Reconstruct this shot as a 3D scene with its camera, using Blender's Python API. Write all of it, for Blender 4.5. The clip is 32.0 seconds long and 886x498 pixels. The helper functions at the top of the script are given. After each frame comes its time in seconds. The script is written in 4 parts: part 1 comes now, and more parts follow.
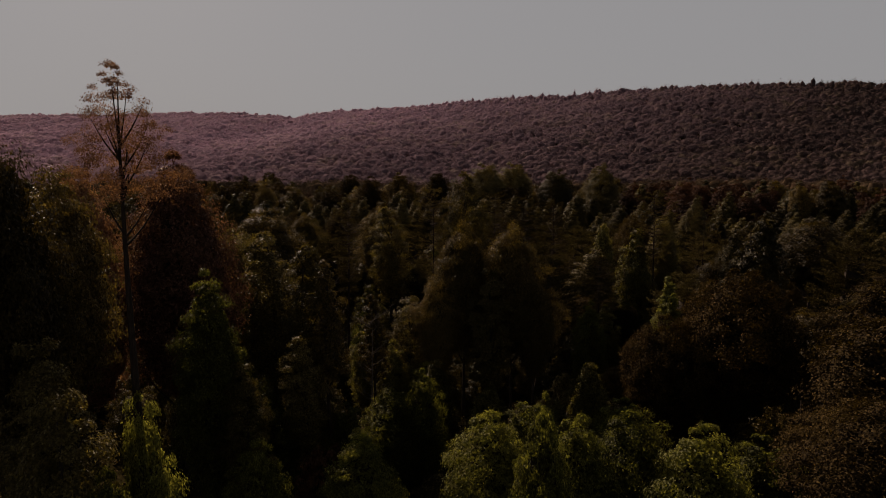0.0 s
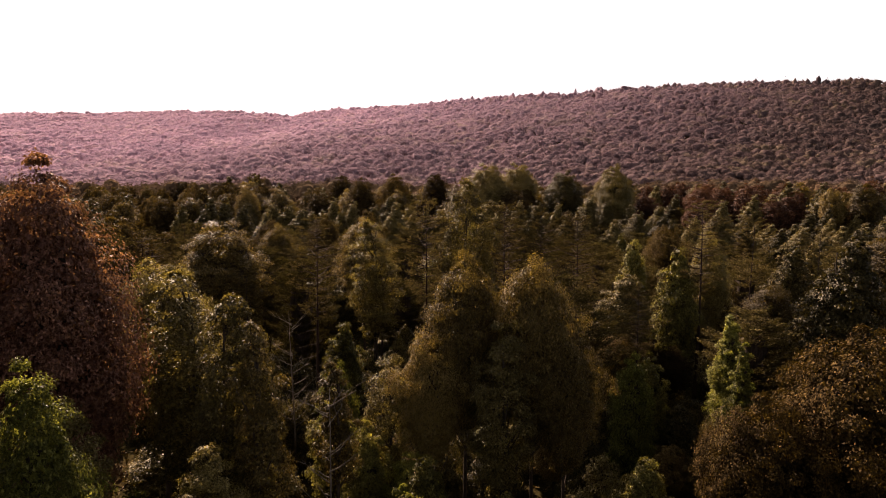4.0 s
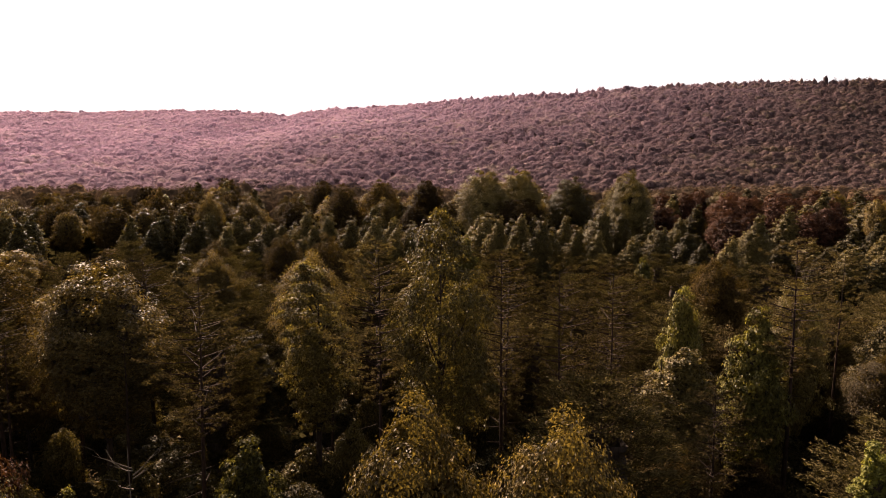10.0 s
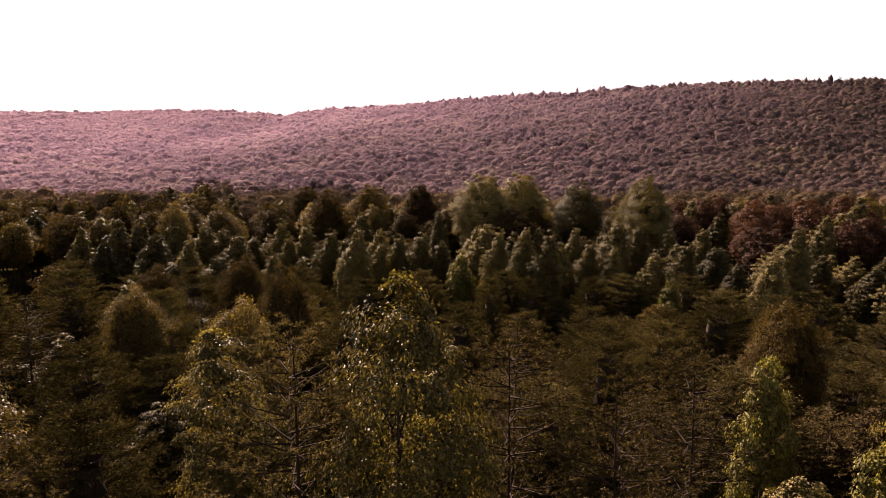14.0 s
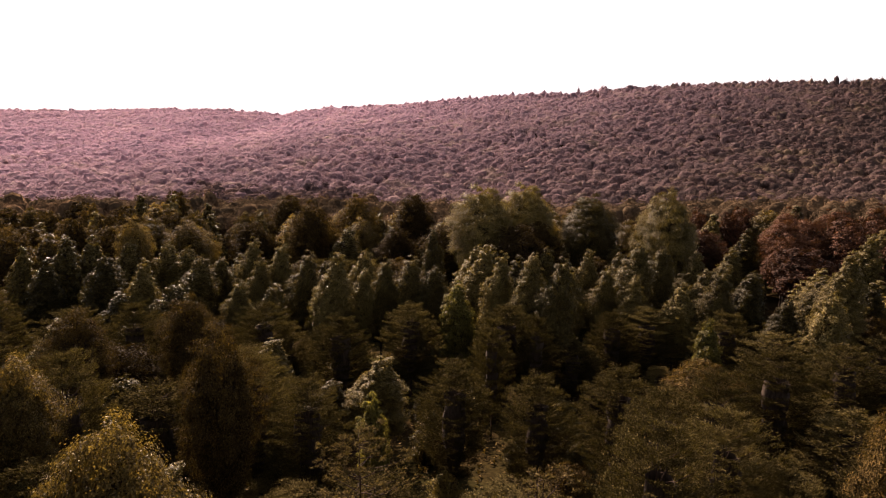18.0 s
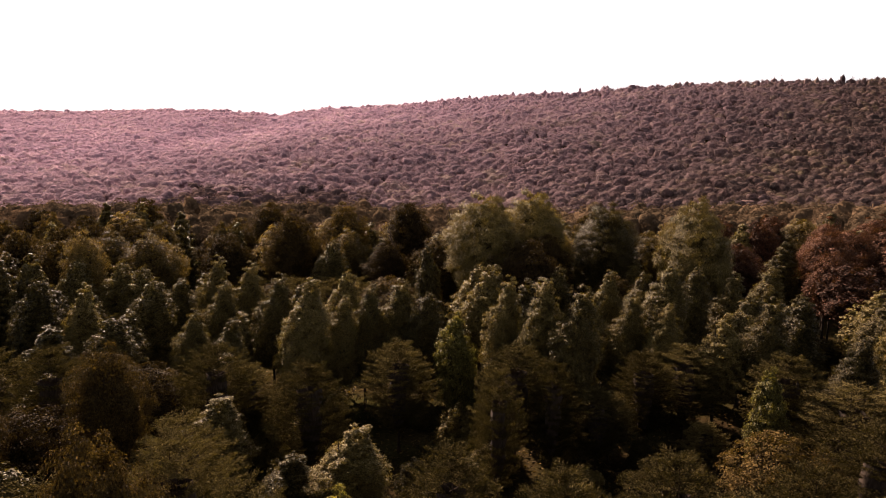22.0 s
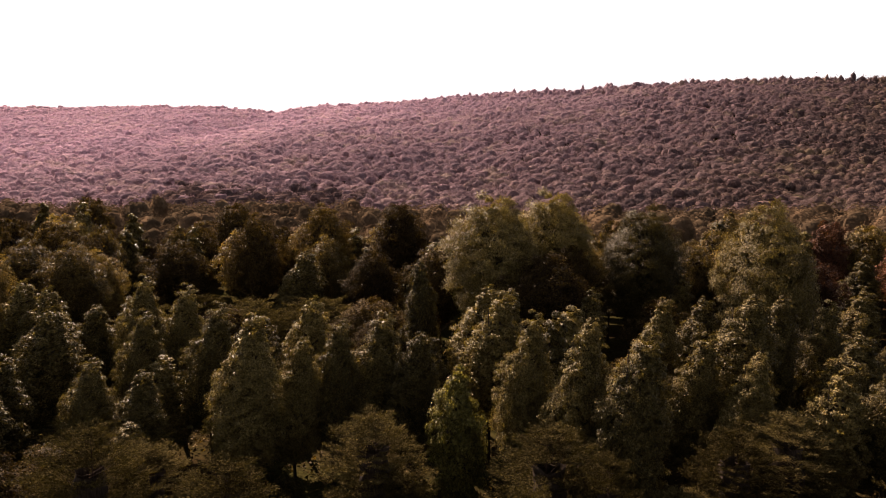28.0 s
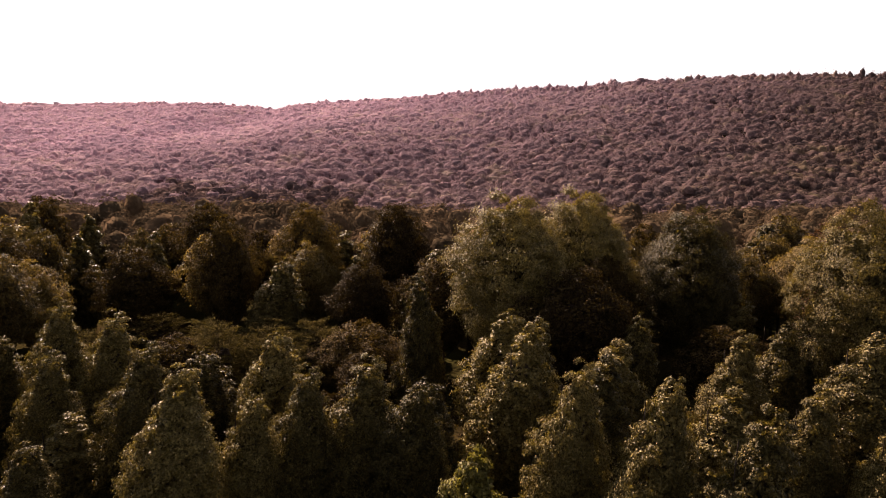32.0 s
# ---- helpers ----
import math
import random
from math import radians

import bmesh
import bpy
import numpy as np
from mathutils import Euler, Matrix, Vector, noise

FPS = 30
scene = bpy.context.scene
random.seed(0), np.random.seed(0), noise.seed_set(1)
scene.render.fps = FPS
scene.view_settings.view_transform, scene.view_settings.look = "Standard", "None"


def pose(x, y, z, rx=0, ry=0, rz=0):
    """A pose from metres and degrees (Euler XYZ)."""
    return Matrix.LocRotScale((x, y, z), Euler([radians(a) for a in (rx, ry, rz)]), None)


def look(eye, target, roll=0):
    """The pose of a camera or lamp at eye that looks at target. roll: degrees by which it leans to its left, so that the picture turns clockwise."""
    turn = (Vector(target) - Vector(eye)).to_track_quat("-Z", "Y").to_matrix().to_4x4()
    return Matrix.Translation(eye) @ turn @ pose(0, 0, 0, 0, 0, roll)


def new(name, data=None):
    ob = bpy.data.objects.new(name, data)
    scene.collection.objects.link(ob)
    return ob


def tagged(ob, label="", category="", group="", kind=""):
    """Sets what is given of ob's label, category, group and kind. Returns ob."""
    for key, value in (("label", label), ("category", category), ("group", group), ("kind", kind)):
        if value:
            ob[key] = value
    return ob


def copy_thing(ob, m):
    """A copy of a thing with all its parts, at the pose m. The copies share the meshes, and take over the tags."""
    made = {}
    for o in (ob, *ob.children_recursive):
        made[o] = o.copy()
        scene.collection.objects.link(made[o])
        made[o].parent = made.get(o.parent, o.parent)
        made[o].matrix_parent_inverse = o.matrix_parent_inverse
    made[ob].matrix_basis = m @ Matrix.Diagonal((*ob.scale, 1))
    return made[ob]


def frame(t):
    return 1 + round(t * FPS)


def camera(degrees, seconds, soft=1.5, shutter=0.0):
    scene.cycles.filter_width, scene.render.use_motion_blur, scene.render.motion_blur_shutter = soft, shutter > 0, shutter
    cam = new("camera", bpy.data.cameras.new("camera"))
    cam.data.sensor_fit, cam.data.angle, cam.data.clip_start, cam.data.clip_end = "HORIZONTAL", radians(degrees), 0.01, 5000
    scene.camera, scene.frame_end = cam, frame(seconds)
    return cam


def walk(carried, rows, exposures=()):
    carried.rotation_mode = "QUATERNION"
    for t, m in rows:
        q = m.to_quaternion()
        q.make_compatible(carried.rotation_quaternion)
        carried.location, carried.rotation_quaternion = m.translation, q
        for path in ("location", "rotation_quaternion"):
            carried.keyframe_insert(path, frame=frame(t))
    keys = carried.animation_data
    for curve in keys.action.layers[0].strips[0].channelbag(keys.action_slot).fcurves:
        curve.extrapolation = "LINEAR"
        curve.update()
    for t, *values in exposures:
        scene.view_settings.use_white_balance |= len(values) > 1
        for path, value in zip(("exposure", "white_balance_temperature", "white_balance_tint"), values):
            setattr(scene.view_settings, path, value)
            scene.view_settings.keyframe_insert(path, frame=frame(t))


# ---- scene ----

# rows: seconds, x, y, z, tilt up, lean, turn to the left (degrees)
FOV = 63.81
ROWS = (
    (0.0, -0.00, 0.00, 24.00, -8.00, -0.23, 1.63),
    (2.0, -0.06, 8.53, 23.92, -8.08, -0.33, 1.59),
    (3.5, -0.15, 14.61, 24.06, -8.11, -0.20, 1.56),
    (6.0, 0.10, 23.94, 24.38, -8.07, -0.37, 1.64),
    (7.5, 0.40, 28.96, 24.51, -8.07, -0.18, 1.63),
    (9.0, 1.03, 34.59, 24.70, -8.10, -0.15, 1.56),
    (11.0, 1.44, 42.84, 24.87, -8.09, 0.01, 1.50),
    (13.0, 1.88, 51.25, 25.00, -8.09, 0.02, 1.46),
    (14.5, 1.90, 57.60, 25.44, -8.11, -0.08, 1.45),
    (16.5, 2.13, 65.54, 26.17, -8.18, 0.12, 1.28),
    (19.0, 2.28, 75.48, 26.96, -8.10, 0.14, 1.47),
    (21.0, 2.33, 83.38, 27.14, -8.08, -0.00, 1.45),
    (23.0, 2.44, 91.25, 26.84, -8.10, 0.16, 1.29),
    (25.5, 2.42, 100.86, 26.38, -8.07, 0.28, 1.30),
    (28.0, 1.99, 110.36, 25.76, -8.18, 0.29, 1.32),
    (30.0, 1.55, 118.45, 25.15, -8.27, 0.19, 1.44),
    (32.0, 1.10, 127.03, 24.74, -8.34, 0.34, 1.33),
)


def eye_pose(x, y, z, tilt, lean, turn):
    return pose(x, y, z) @ pose(0, 0, 0, 0, 0, turn) @ pose(0, 0, 0, 90 + tilt) @ pose(0, 0, 0, 0, 0, lean)


EXPOSURE = 1.88
cam = camera(FOV, 32.0, soft=0.6)
walk(cam, [(r[0], eye_pose(*r[1:])) for r in ROWS],
     exposures=[(t, EXPOSURE + s, 6500 + w, 20 + w / 25) for t, s, w in
                ((0, -2.12, 110), (0.5, -1.70, 120), (1.0, -1.25, 130), (1.5, -0.85, 150), (2.0, -0.54, 170), (2.6, 0, 220), (32, 0, 220))])

# ---- light: low hazy sun ahead and to the left ----
SUN_AZ, SUN_EL = -27, 32      # degrees right of the flight, above the horizon
world = bpy.data.worlds.new("hazy_sky")
scene.world = world
world.use_nodes = True
wn, wl = world.node_tree.nodes, world.node_tree.links
wn.clear()
sky = wn.new("ShaderNodeTexSky")
sky.sky_type, sky.sun_disc = "NISHITA", False
sky.sun_elevation, sky.sun_rotation = radians(SUN_EL), radians(SUN_AZ)
sky.air_density, sky.dust_density, sky.ozone_density, sky.altitude = 1.0, 4.0, 1.0, 200
# thick haze: the bright part of the sky, round the sun and along the horizon, levels out to white
bw, level, glow = wn.new("ShaderNodeRGBToBW"), wn.new("ShaderNodeMapRange"), wn.new("ShaderNodeMixRGB")
for key, value in (("From Min", 1.5), ("From Max", 2.5), ("To Min", 0.45), ("To Max", 7.3)):
    level.inputs[key].default_value = value
glow.blend_type = "ADD"
glow.inputs["Fac"].default_value = 0.05
back = wn.new("ShaderNodeBackground")
back.inputs["Strength"].default_value = 0.045
wl.new(sky.outputs[0], bw.inputs[0])
wl.new(bw.outputs[0], level.inputs["Value"])
veil = wn.new("ShaderNodeMixRGB")
veil.blend_type = "MULTIPLY"
veil.inputs["Fac"].default_value = 1
veil.inputs["Color2"].default_value = (0.93, 1.0, 0.955, 1)
wl.new(level.outputs[0], veil.inputs["Color1"])
wl.new(veil.outputs[0], glow.inputs["Color1"])
wl.new(sky.outputs[0], glow.inputs["Color2"])
wl.new(glow.outputs[0], back.inputs["Color"])
wl.new(back.outputs[0], wn.new("ShaderNodeOutputWorld").inputs[0])

sun = new("sun", bpy.data.lights.new("sun", "SUN"))
sun.data.energy, sun.data.angle, sun.data.color = 5.0, radians(0.6), (1.0, 0.82, 0.58)
to_sun = Vector((math.sin(radians(SUN_AZ)) * math.cos(radians(SUN_EL)), math.cos(radians(SUN_AZ)) * math.cos(radians(SUN_EL)), math.sin(radians(SUN_EL))))
sun.matrix_world = look(to_sun * 100, (0, 0, 0))


# ---- materials ----
def material(name):
    m = bpy.data.materials.new(name)
    m.use_nodes = True
    m.node_tree.nodes.clear()
    return m, m.node_tree.nodes, m.node_tree.links


def ramp(nodes, links, source, *stops):
    r = nodes.new("ShaderNodeValToRGB")
    while len(r.color_ramp.elements) < len(stops):
        r.color_ramp.elements.new(0.5)
    for e, (at, c) in zip(r.color_ramp.elements, stops):
        e.position, e.color = at, (*c, 1)
    links.new(source, r.inputs[0])
    return r.outputs[0]


def facets(nodes, links, scale, tilt):
    """Leaf-sized cells, each tilted its own way: a normal and a grey value."""
    co, vo = nodes.new("ShaderNodeTexCoord"), nodes.new("ShaderNodeTexVoronoi")
    vo.inputs["Scale"].default_value = scale
    links.new(co.outputs["Object"], vo.inputs["Vector"])
    off, add, unit = (nodes.new("ShaderNodeVectorMath") for _ in range(3))
    off.operation, add.operation, unit.operation = "MULTIPLY_ADD", "ADD", "NORMALIZE"
    off.inputs[1].default_value, off.inputs[2].default_value = (tilt,) * 3, (-tilt / 2,) * 3
    links.new(vo.outputs["Color"], off.inputs[0])
    geo = nodes.new("ShaderNodeNewGeometry")
    links.new(off.outputs[0], add.inputs[0])
    links.new(geo.outputs["Normal"], add.inputs[1])
    links.new(add.outputs[0], unit.inputs[0])
    bw = nodes.new("ShaderNodeRGBToBW")
    links.new(vo.outputs["Color"], bw.inputs[0])
    return unit.outputs[0], bw.outputs[0]


def leaf_material(name, dark, mid, light, through_light=0.2, gloss=0.5, cell=12.0, shine=0.09):
    """Foliage: each leaf and each tree has its own shade, light passes through the blades."""
    m, n, k = material(name)
    geo, info = n.new("ShaderNodeNewGeometry"), n.new("ShaderNodeObjectInfo")
    normal, grey = facets(n, k, cell, 1.9)
    total = None
    for source, share in ((geo.outputs["Random Per Island"], 0.3), (info.outputs["Random"], 0.35), (grey, 0.4)):
        s = n.new("ShaderNodeMath")
        s.operation = "MULTIPLY_ADD"
        s.inputs[1].default_value, s.inputs[2].default_value = share, 0.0
        k.new(source, s.inputs[0])
        if total:
            k.new(total, s.inputs[2])
        total = s.outputs[0]
    col = ramp(n, k, total, (0.24, dark), (0.52, mid), (0.80, light))
    p = n.new("ShaderNodeBsdfPrincipled")
    p.inputs["Roughness"].default_value = gloss
    p.inputs["Specular IOR Level"].default_value = shine
    k.new(col, p.inputs["Base Color"])
    k.new(normal, p.inputs["Normal"])
    tr = n.new("ShaderNodeBsdfTranslucent")
    warm = n.new("ShaderNodeMixRGB")
    warm.blend_type = "MULTIPLY"
    warm.inputs["Fac"].default_value = 1
    warm.inputs["Color2"].default_value = (1.12, 1.1, 0.5, 1)
    k.new(col, warm.inputs["Color1"])
    k.new(warm.outputs[0], tr.inputs["Color"])
    k.new(normal, tr.inputs["Normal"])
    sh = n.new("ShaderNodeMixShader")
    sh.inputs[0].default_value = through_light
    k.new(p.outputs[0], sh.inputs[1])
    k.new(tr.outputs[0], sh.inputs[2])
    k.new(sh.outputs[0], n.new("ShaderNodeOutputMaterial").inputs[0])
    return m


def bark_material(name, dark, light, scale=9):
    m, n, k = material(name)
    co = n.new("ShaderNodeTexCoord")
    mp = n.new("ShaderNodeMapping")
    mp.inputs["Scale"].default_value = (scale, scale, scale * 0.25)
    k.new(co.outputs["Object"], mp.inputs[0])
    nz = n.new("ShaderNodeTexNoise")
    nz.inputs["Scale"].default_value, nz.inputs["Detail"].default_value = 1.0, 6
    k.new(mp.outputs[0], nz.inputs["Vector"])
    p = n.new("ShaderNodeBsdfPrincipled")
    p.inputs["Roughness"].default_value = 0.9
    p.inputs["Specular IOR Level"].default_value = 0.1
    k.new(ramp(n, k, nz.outputs["Fac"], (0.3, dark), (0.7, light)), p.inputs["Base Color"])
    b = n.new("ShaderNodeBump")
    b.inputs["Strength"].default_value, b.inputs["Distance"].default_value = 0.7, 0.04
    k.new(nz.outputs["Fac"], b.inputs["Height"])
    k.new(b.outputs[0], p.inputs["Normal"])
    k.new(p.outputs[0], n.new("ShaderNodeOutputMaterial").inputs[0])
    return m


def canopy_material(name, *stops, second=(), thin=0.2):
    """Far crowns: one shade a crown, with leaf-scale mottling and relief."""
    m, n, k = material(name)
    geo, co = n.new("ShaderNodeNewGeometry"), n.new("ShaderNodeTexCoord")
    nz, big = n.new("ShaderNodeTexNoise"), n.new("ShaderNodeTexNoise")
    nz.inputs["Scale"].default_value, nz.inputs["Detail"].default_value = 0.7, 4
    big.inputs["Scale"].default_value, big.inputs["Detail"].default_value = 0.012, 3
    k.new(co.outputs["Object"], nz.inputs["Vector"])
    k.new(co.outputs["Object"], big.inputs["Vector"])
    a = n.new("ShaderNodeMath")
    a.operation = "MULTIPLY_ADD"
    a.inputs[1].default_value = 0.5
    flat, cells, one = n.new("ShaderNodeMapping"), n.new("ShaderNodeTexVoronoi"), n.new("ShaderNodeMath")
    flat.inputs["Scale"].default_value = (1, 1, 0)
    cells.inputs["Scale"].default_value = 0.1
    k.new(co.outputs["Object"], flat.inputs[0])
    k.new(flat.outputs[0], cells.inputs["Vector"])
    one.operation = "MULTIPLY_ADD"
    one.inputs[1].default_value = 0.25
    tone = n.new("ShaderNodeRGBToBW")
    k.new(cells.outputs["Color"], tone.inputs[0])
    k.new(geo.outputs["Random Per Island"], one.inputs[0])
    k.new(tone.outputs[0], one.inputs[2])
    k.new(one.outputs[0], a.inputs[0])
    h = n.new("ShaderNodeMath")
    h.operation = "MULTIPLY"
    h.inputs[1].default_value = 0.5
    k.new(big.outputs["Fac"], h.inputs[0])
    k.new(h.outputs[0], a.inputs[2])
    col = ramp(n, k, a.outputs[0], *stops)
    if second:      # painted haze thins out further east and lower on the slope
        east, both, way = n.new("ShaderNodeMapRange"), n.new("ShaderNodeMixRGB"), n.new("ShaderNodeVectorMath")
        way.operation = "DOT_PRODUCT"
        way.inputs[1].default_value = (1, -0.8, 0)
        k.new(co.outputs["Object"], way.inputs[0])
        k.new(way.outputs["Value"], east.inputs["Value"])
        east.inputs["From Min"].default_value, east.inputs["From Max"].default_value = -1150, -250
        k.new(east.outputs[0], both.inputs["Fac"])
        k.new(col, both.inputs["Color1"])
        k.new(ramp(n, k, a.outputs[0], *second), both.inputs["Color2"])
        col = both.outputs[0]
    mott = ramp(n, k, nz.outputs["Fac"], (0.35, (0.75, 0.75, 0.75)), (0.65, (1.2, 1.2, 1.2)))
    mul = n.new("ShaderNodeMixRGB")
    mul.blend_type = "MULTIPLY"
    mul.inputs["Fac"].default_value = 1
    k.new(col, mul.inputs["Color1"])
    k.new(mott, mul.inputs["Color2"])
    p = n.new("ShaderNodeBsdfPrincipled")
    p.inputs["Roughness"].default_value = 0.95
    p.inputs["Specular IOR Level"].default_value = 0.0
    k.new(mul.outputs[0], p.inputs["Base Color"])
    normal, grey = facets(n, k, 1.3, 0.6)
    k.new(normal, p.inputs["Normal"])
    tr = n.new("ShaderNodeBsdfTranslucent")
    k.new(mul.outputs[0], tr.inputs["Color"])
    k.new(normal, tr.inputs["Normal"])
    sh = n.new("ShaderNodeMixShader")
    sh.inputs[0].default_value = thin
    k.new(p.outputs[0], sh.inputs[1])
    k.new(tr.outputs[0], sh.inputs[2])
    k.new(sh.outputs[0], n.new("ShaderNodeOutputMaterial").inputs[0])
    return m


def ground_material():
    m, n, k = material("forest_floor")
    co = n.new("ShaderNodeTexCoord")
    a, b = n.new("ShaderNodeTexNoise"), n.new("ShaderNodeTexNoise")
    a.inputs["Scale"].default_value, a.inputs["Detail"].default_value = 0.08, 4
    b.inputs["Scale"].default_value, b.inputs["Detail"].default_value = 3.0, 8
    k.new(co.outputs["Object"], a.inputs["Vector"])
    k.new(co.outputs["Object"], b.inputs["Vector"])
    c1 = ramp(n, k, a.outputs["Fac"], (0.35, (0.026, 0.018, 0.010)), (0.65, (0.026, 0.026, 0.010)))
    c2 = ramp(n, k, b.outputs["Fac"], (0.3, (0.5, 0.5, 0.5)), (0.7, (1.4, 1.3, 1.1)))
    mul = n.new("ShaderNodeMixRGB")
    mul.blend_type = "MULTIPLY"
    mul.inputs["Fac"].default_value = 1
    k.new(c1, mul.inputs["Color1"])
    k.new(c2, mul.inputs["Color2"])
    p = n.new("ShaderNodeBsdfPrincipled")
    p.inputs["Roughness"].default_value = 0.95
    p.inputs["Specular IOR Level"].default_value = 0.0
    k.new(mul.outputs[0], p.inputs["Base Color"])
    bp = n.new("ShaderNodeBump")
    bp.inputs["Strength"].default_value, bp.inputs["Distance"].default_value = 0.8, 0.15
    k.new(b.outputs["Fac"], bp.inputs["Height"])
    k.new(bp.outputs[0], p.inputs["Normal"])
    k.new(p.outputs[0], n.new("ShaderNodeOutputMaterial").inputs[0])
    return m


LEAF = {
    "green": leaf_material("green_leaf", (0.020, 0.0165, 0.006), (0.069, 0.053, 0.018), (0.225, 0.170, 0.060), 0.28),
    "lime": leaf_material("lime_leaf", (0.032, 0.034, 0.010), (0.108, 0.110, 0.027), (0.300, 0.290, 0.080), 0.58),
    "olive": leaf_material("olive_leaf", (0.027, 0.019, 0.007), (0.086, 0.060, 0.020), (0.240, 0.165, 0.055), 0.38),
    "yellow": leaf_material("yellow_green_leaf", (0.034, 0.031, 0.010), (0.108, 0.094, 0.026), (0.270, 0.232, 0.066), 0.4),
    # olive leaf with the sunlight put into a lighter base colour
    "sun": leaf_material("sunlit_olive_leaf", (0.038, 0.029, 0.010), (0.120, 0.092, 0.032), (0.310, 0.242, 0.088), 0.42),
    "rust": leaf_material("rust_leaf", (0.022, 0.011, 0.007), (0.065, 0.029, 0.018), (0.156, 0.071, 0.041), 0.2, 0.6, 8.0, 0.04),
    # dark maple leaf; its tone also carries the shade on low trees
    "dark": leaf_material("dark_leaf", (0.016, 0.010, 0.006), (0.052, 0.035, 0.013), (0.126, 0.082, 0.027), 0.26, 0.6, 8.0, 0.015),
    "gold": leaf_material("gold_vine_leaf", (0.018, 0.012, 0.005), (0.064, 0.040, 0.013), (0.165, 0.102, 0.032), 0.25, 0.7, 8.0, 0.02),
    "pink": leaf_material("pink_brown_leaf", (0.058, 0.026, 0.020), (0.172, 0.084, 0.060), (0.390, 0.200, 0.145), 0.4, 0.55, 12.0, 0.07),
    "straw": leaf_material("dry_straw", (0.068, 0.031, 0.017), (0.160, 0.078, 0.039), (0.288, 0.155, 0.078), 0.2, 0.8, 20.0, 0.1),
    "pine": leaf_material("tall_pine_needle", (0.024, 0.017, 0.008), (0.062, 0.046, 0.022), (0.140, 0.104, 0.048), 0.30, 0.9, 14.0, 0.0),
    "needle": leaf_material("pine_needle", (0.018, 0.014, 0.006), (0.048, 0.038, 0.016), (0.115, 0.090, 0.038), 0.22, 0.9, 14.0, 0.0),
}
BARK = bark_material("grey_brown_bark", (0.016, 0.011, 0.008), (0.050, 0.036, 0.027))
PINE_BARK = bark_material("red_brown_pine_bark", (0.012, 0.007, 0.005), (0.046, 0.027, 0.019))
DEAD_BARK = bark_material("bleached_dead_wood", (0.06, 0.048, 0.038), (0.17, 0.14, 0.11))
# pale pink stops carry distant haze in the crown colour; second has little
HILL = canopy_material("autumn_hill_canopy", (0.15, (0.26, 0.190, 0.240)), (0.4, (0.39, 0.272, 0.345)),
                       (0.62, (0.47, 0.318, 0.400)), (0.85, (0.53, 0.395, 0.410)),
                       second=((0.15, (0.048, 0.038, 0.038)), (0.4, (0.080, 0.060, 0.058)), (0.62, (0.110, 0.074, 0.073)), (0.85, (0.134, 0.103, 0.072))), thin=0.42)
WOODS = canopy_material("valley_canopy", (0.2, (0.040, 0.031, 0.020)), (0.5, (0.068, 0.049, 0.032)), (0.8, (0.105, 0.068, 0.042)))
# darker crown colour that paints in the shadow along the hill foot
FOOT_SHADE = canopy_material("evergreen_canopy", (0.2, (0.050, 0.038, 0.042)), (0.5, (0.080, 0.056, 0.060)), (0.8, (0.12, 0.08, 0.074)))
FLOOR = ground_material()


# ---- land ----
def smooth(a, b, v):
    s = np.clip((np.asarray(v, float) - a) / (b - a), 0, 1)
    return s * s * (3 - 2 * s)


RIDGE_X = np.array((-2600, -1500, -830, -520, -400, -345, -290, -245, -60, 100, 245, 320, 439, 560, 700, 1000, 1600, 2600.0))
RIDGE_Y = np.array((2300, 1840, 1594, 1540, 1500, 1481, 1462, 1442, 1290, 1180, 1066, 1045, 1010, 960, 900, 800, 640, 500.0))
RIDGE_Z = np.array((118, 112, 106, 105, 99, 90, 97, 102, 105, 108, 111, 113, 114, 107, 98, 80, 70, 60.0))


def wave(x, y, scale, seed):
    """Cheap smooth relief, about -1 to 1."""
    r = np.random.RandomState(seed)
    out = 0
    for i in range(5):
        a, p, q = r.uniform(0, 6.28), r.uniform(0, 6.28), scale * r.uniform(0.6, 1.7)
        out = out + np.sin((x * math.cos(a) + y * math.sin(a)) / q + p)
    return out / 3


def hill_share(x, y):
    return (np.asarray(y, float) - 440) / (np.interp(x, RIDGE_X, RIDGE_Y) - 440)


def land(x, y):
    """Height of the ground; the canopy of the hill lies about 13 m above it."""
    x, y = np.asarray(x, float), np.asarray(y, float)
    low = -4.0 * smooth(60, 130, y) - 6 * smooth(150, 300, y) - 14 * smooth(290, 450, y) + 0.7 * wave(x, y, 22, 3)
    u = hill_share(x, y)
    top = np.interp(x, RIDGE_X, RIDGE_Z) - 13
    up = np.clip(u, 0, 1) ** 1.2 * (top + 24)
    over = -np.clip(u - 1, 0, 3) * 160
    folds = 6.5 * wave(x, y * 0.8, 62, 8) * np.clip(4 * u, 0, 1) * np.clip(4 * (1 - u), 0, 1)
    return low + up + np.maximum(over, -150) + folds


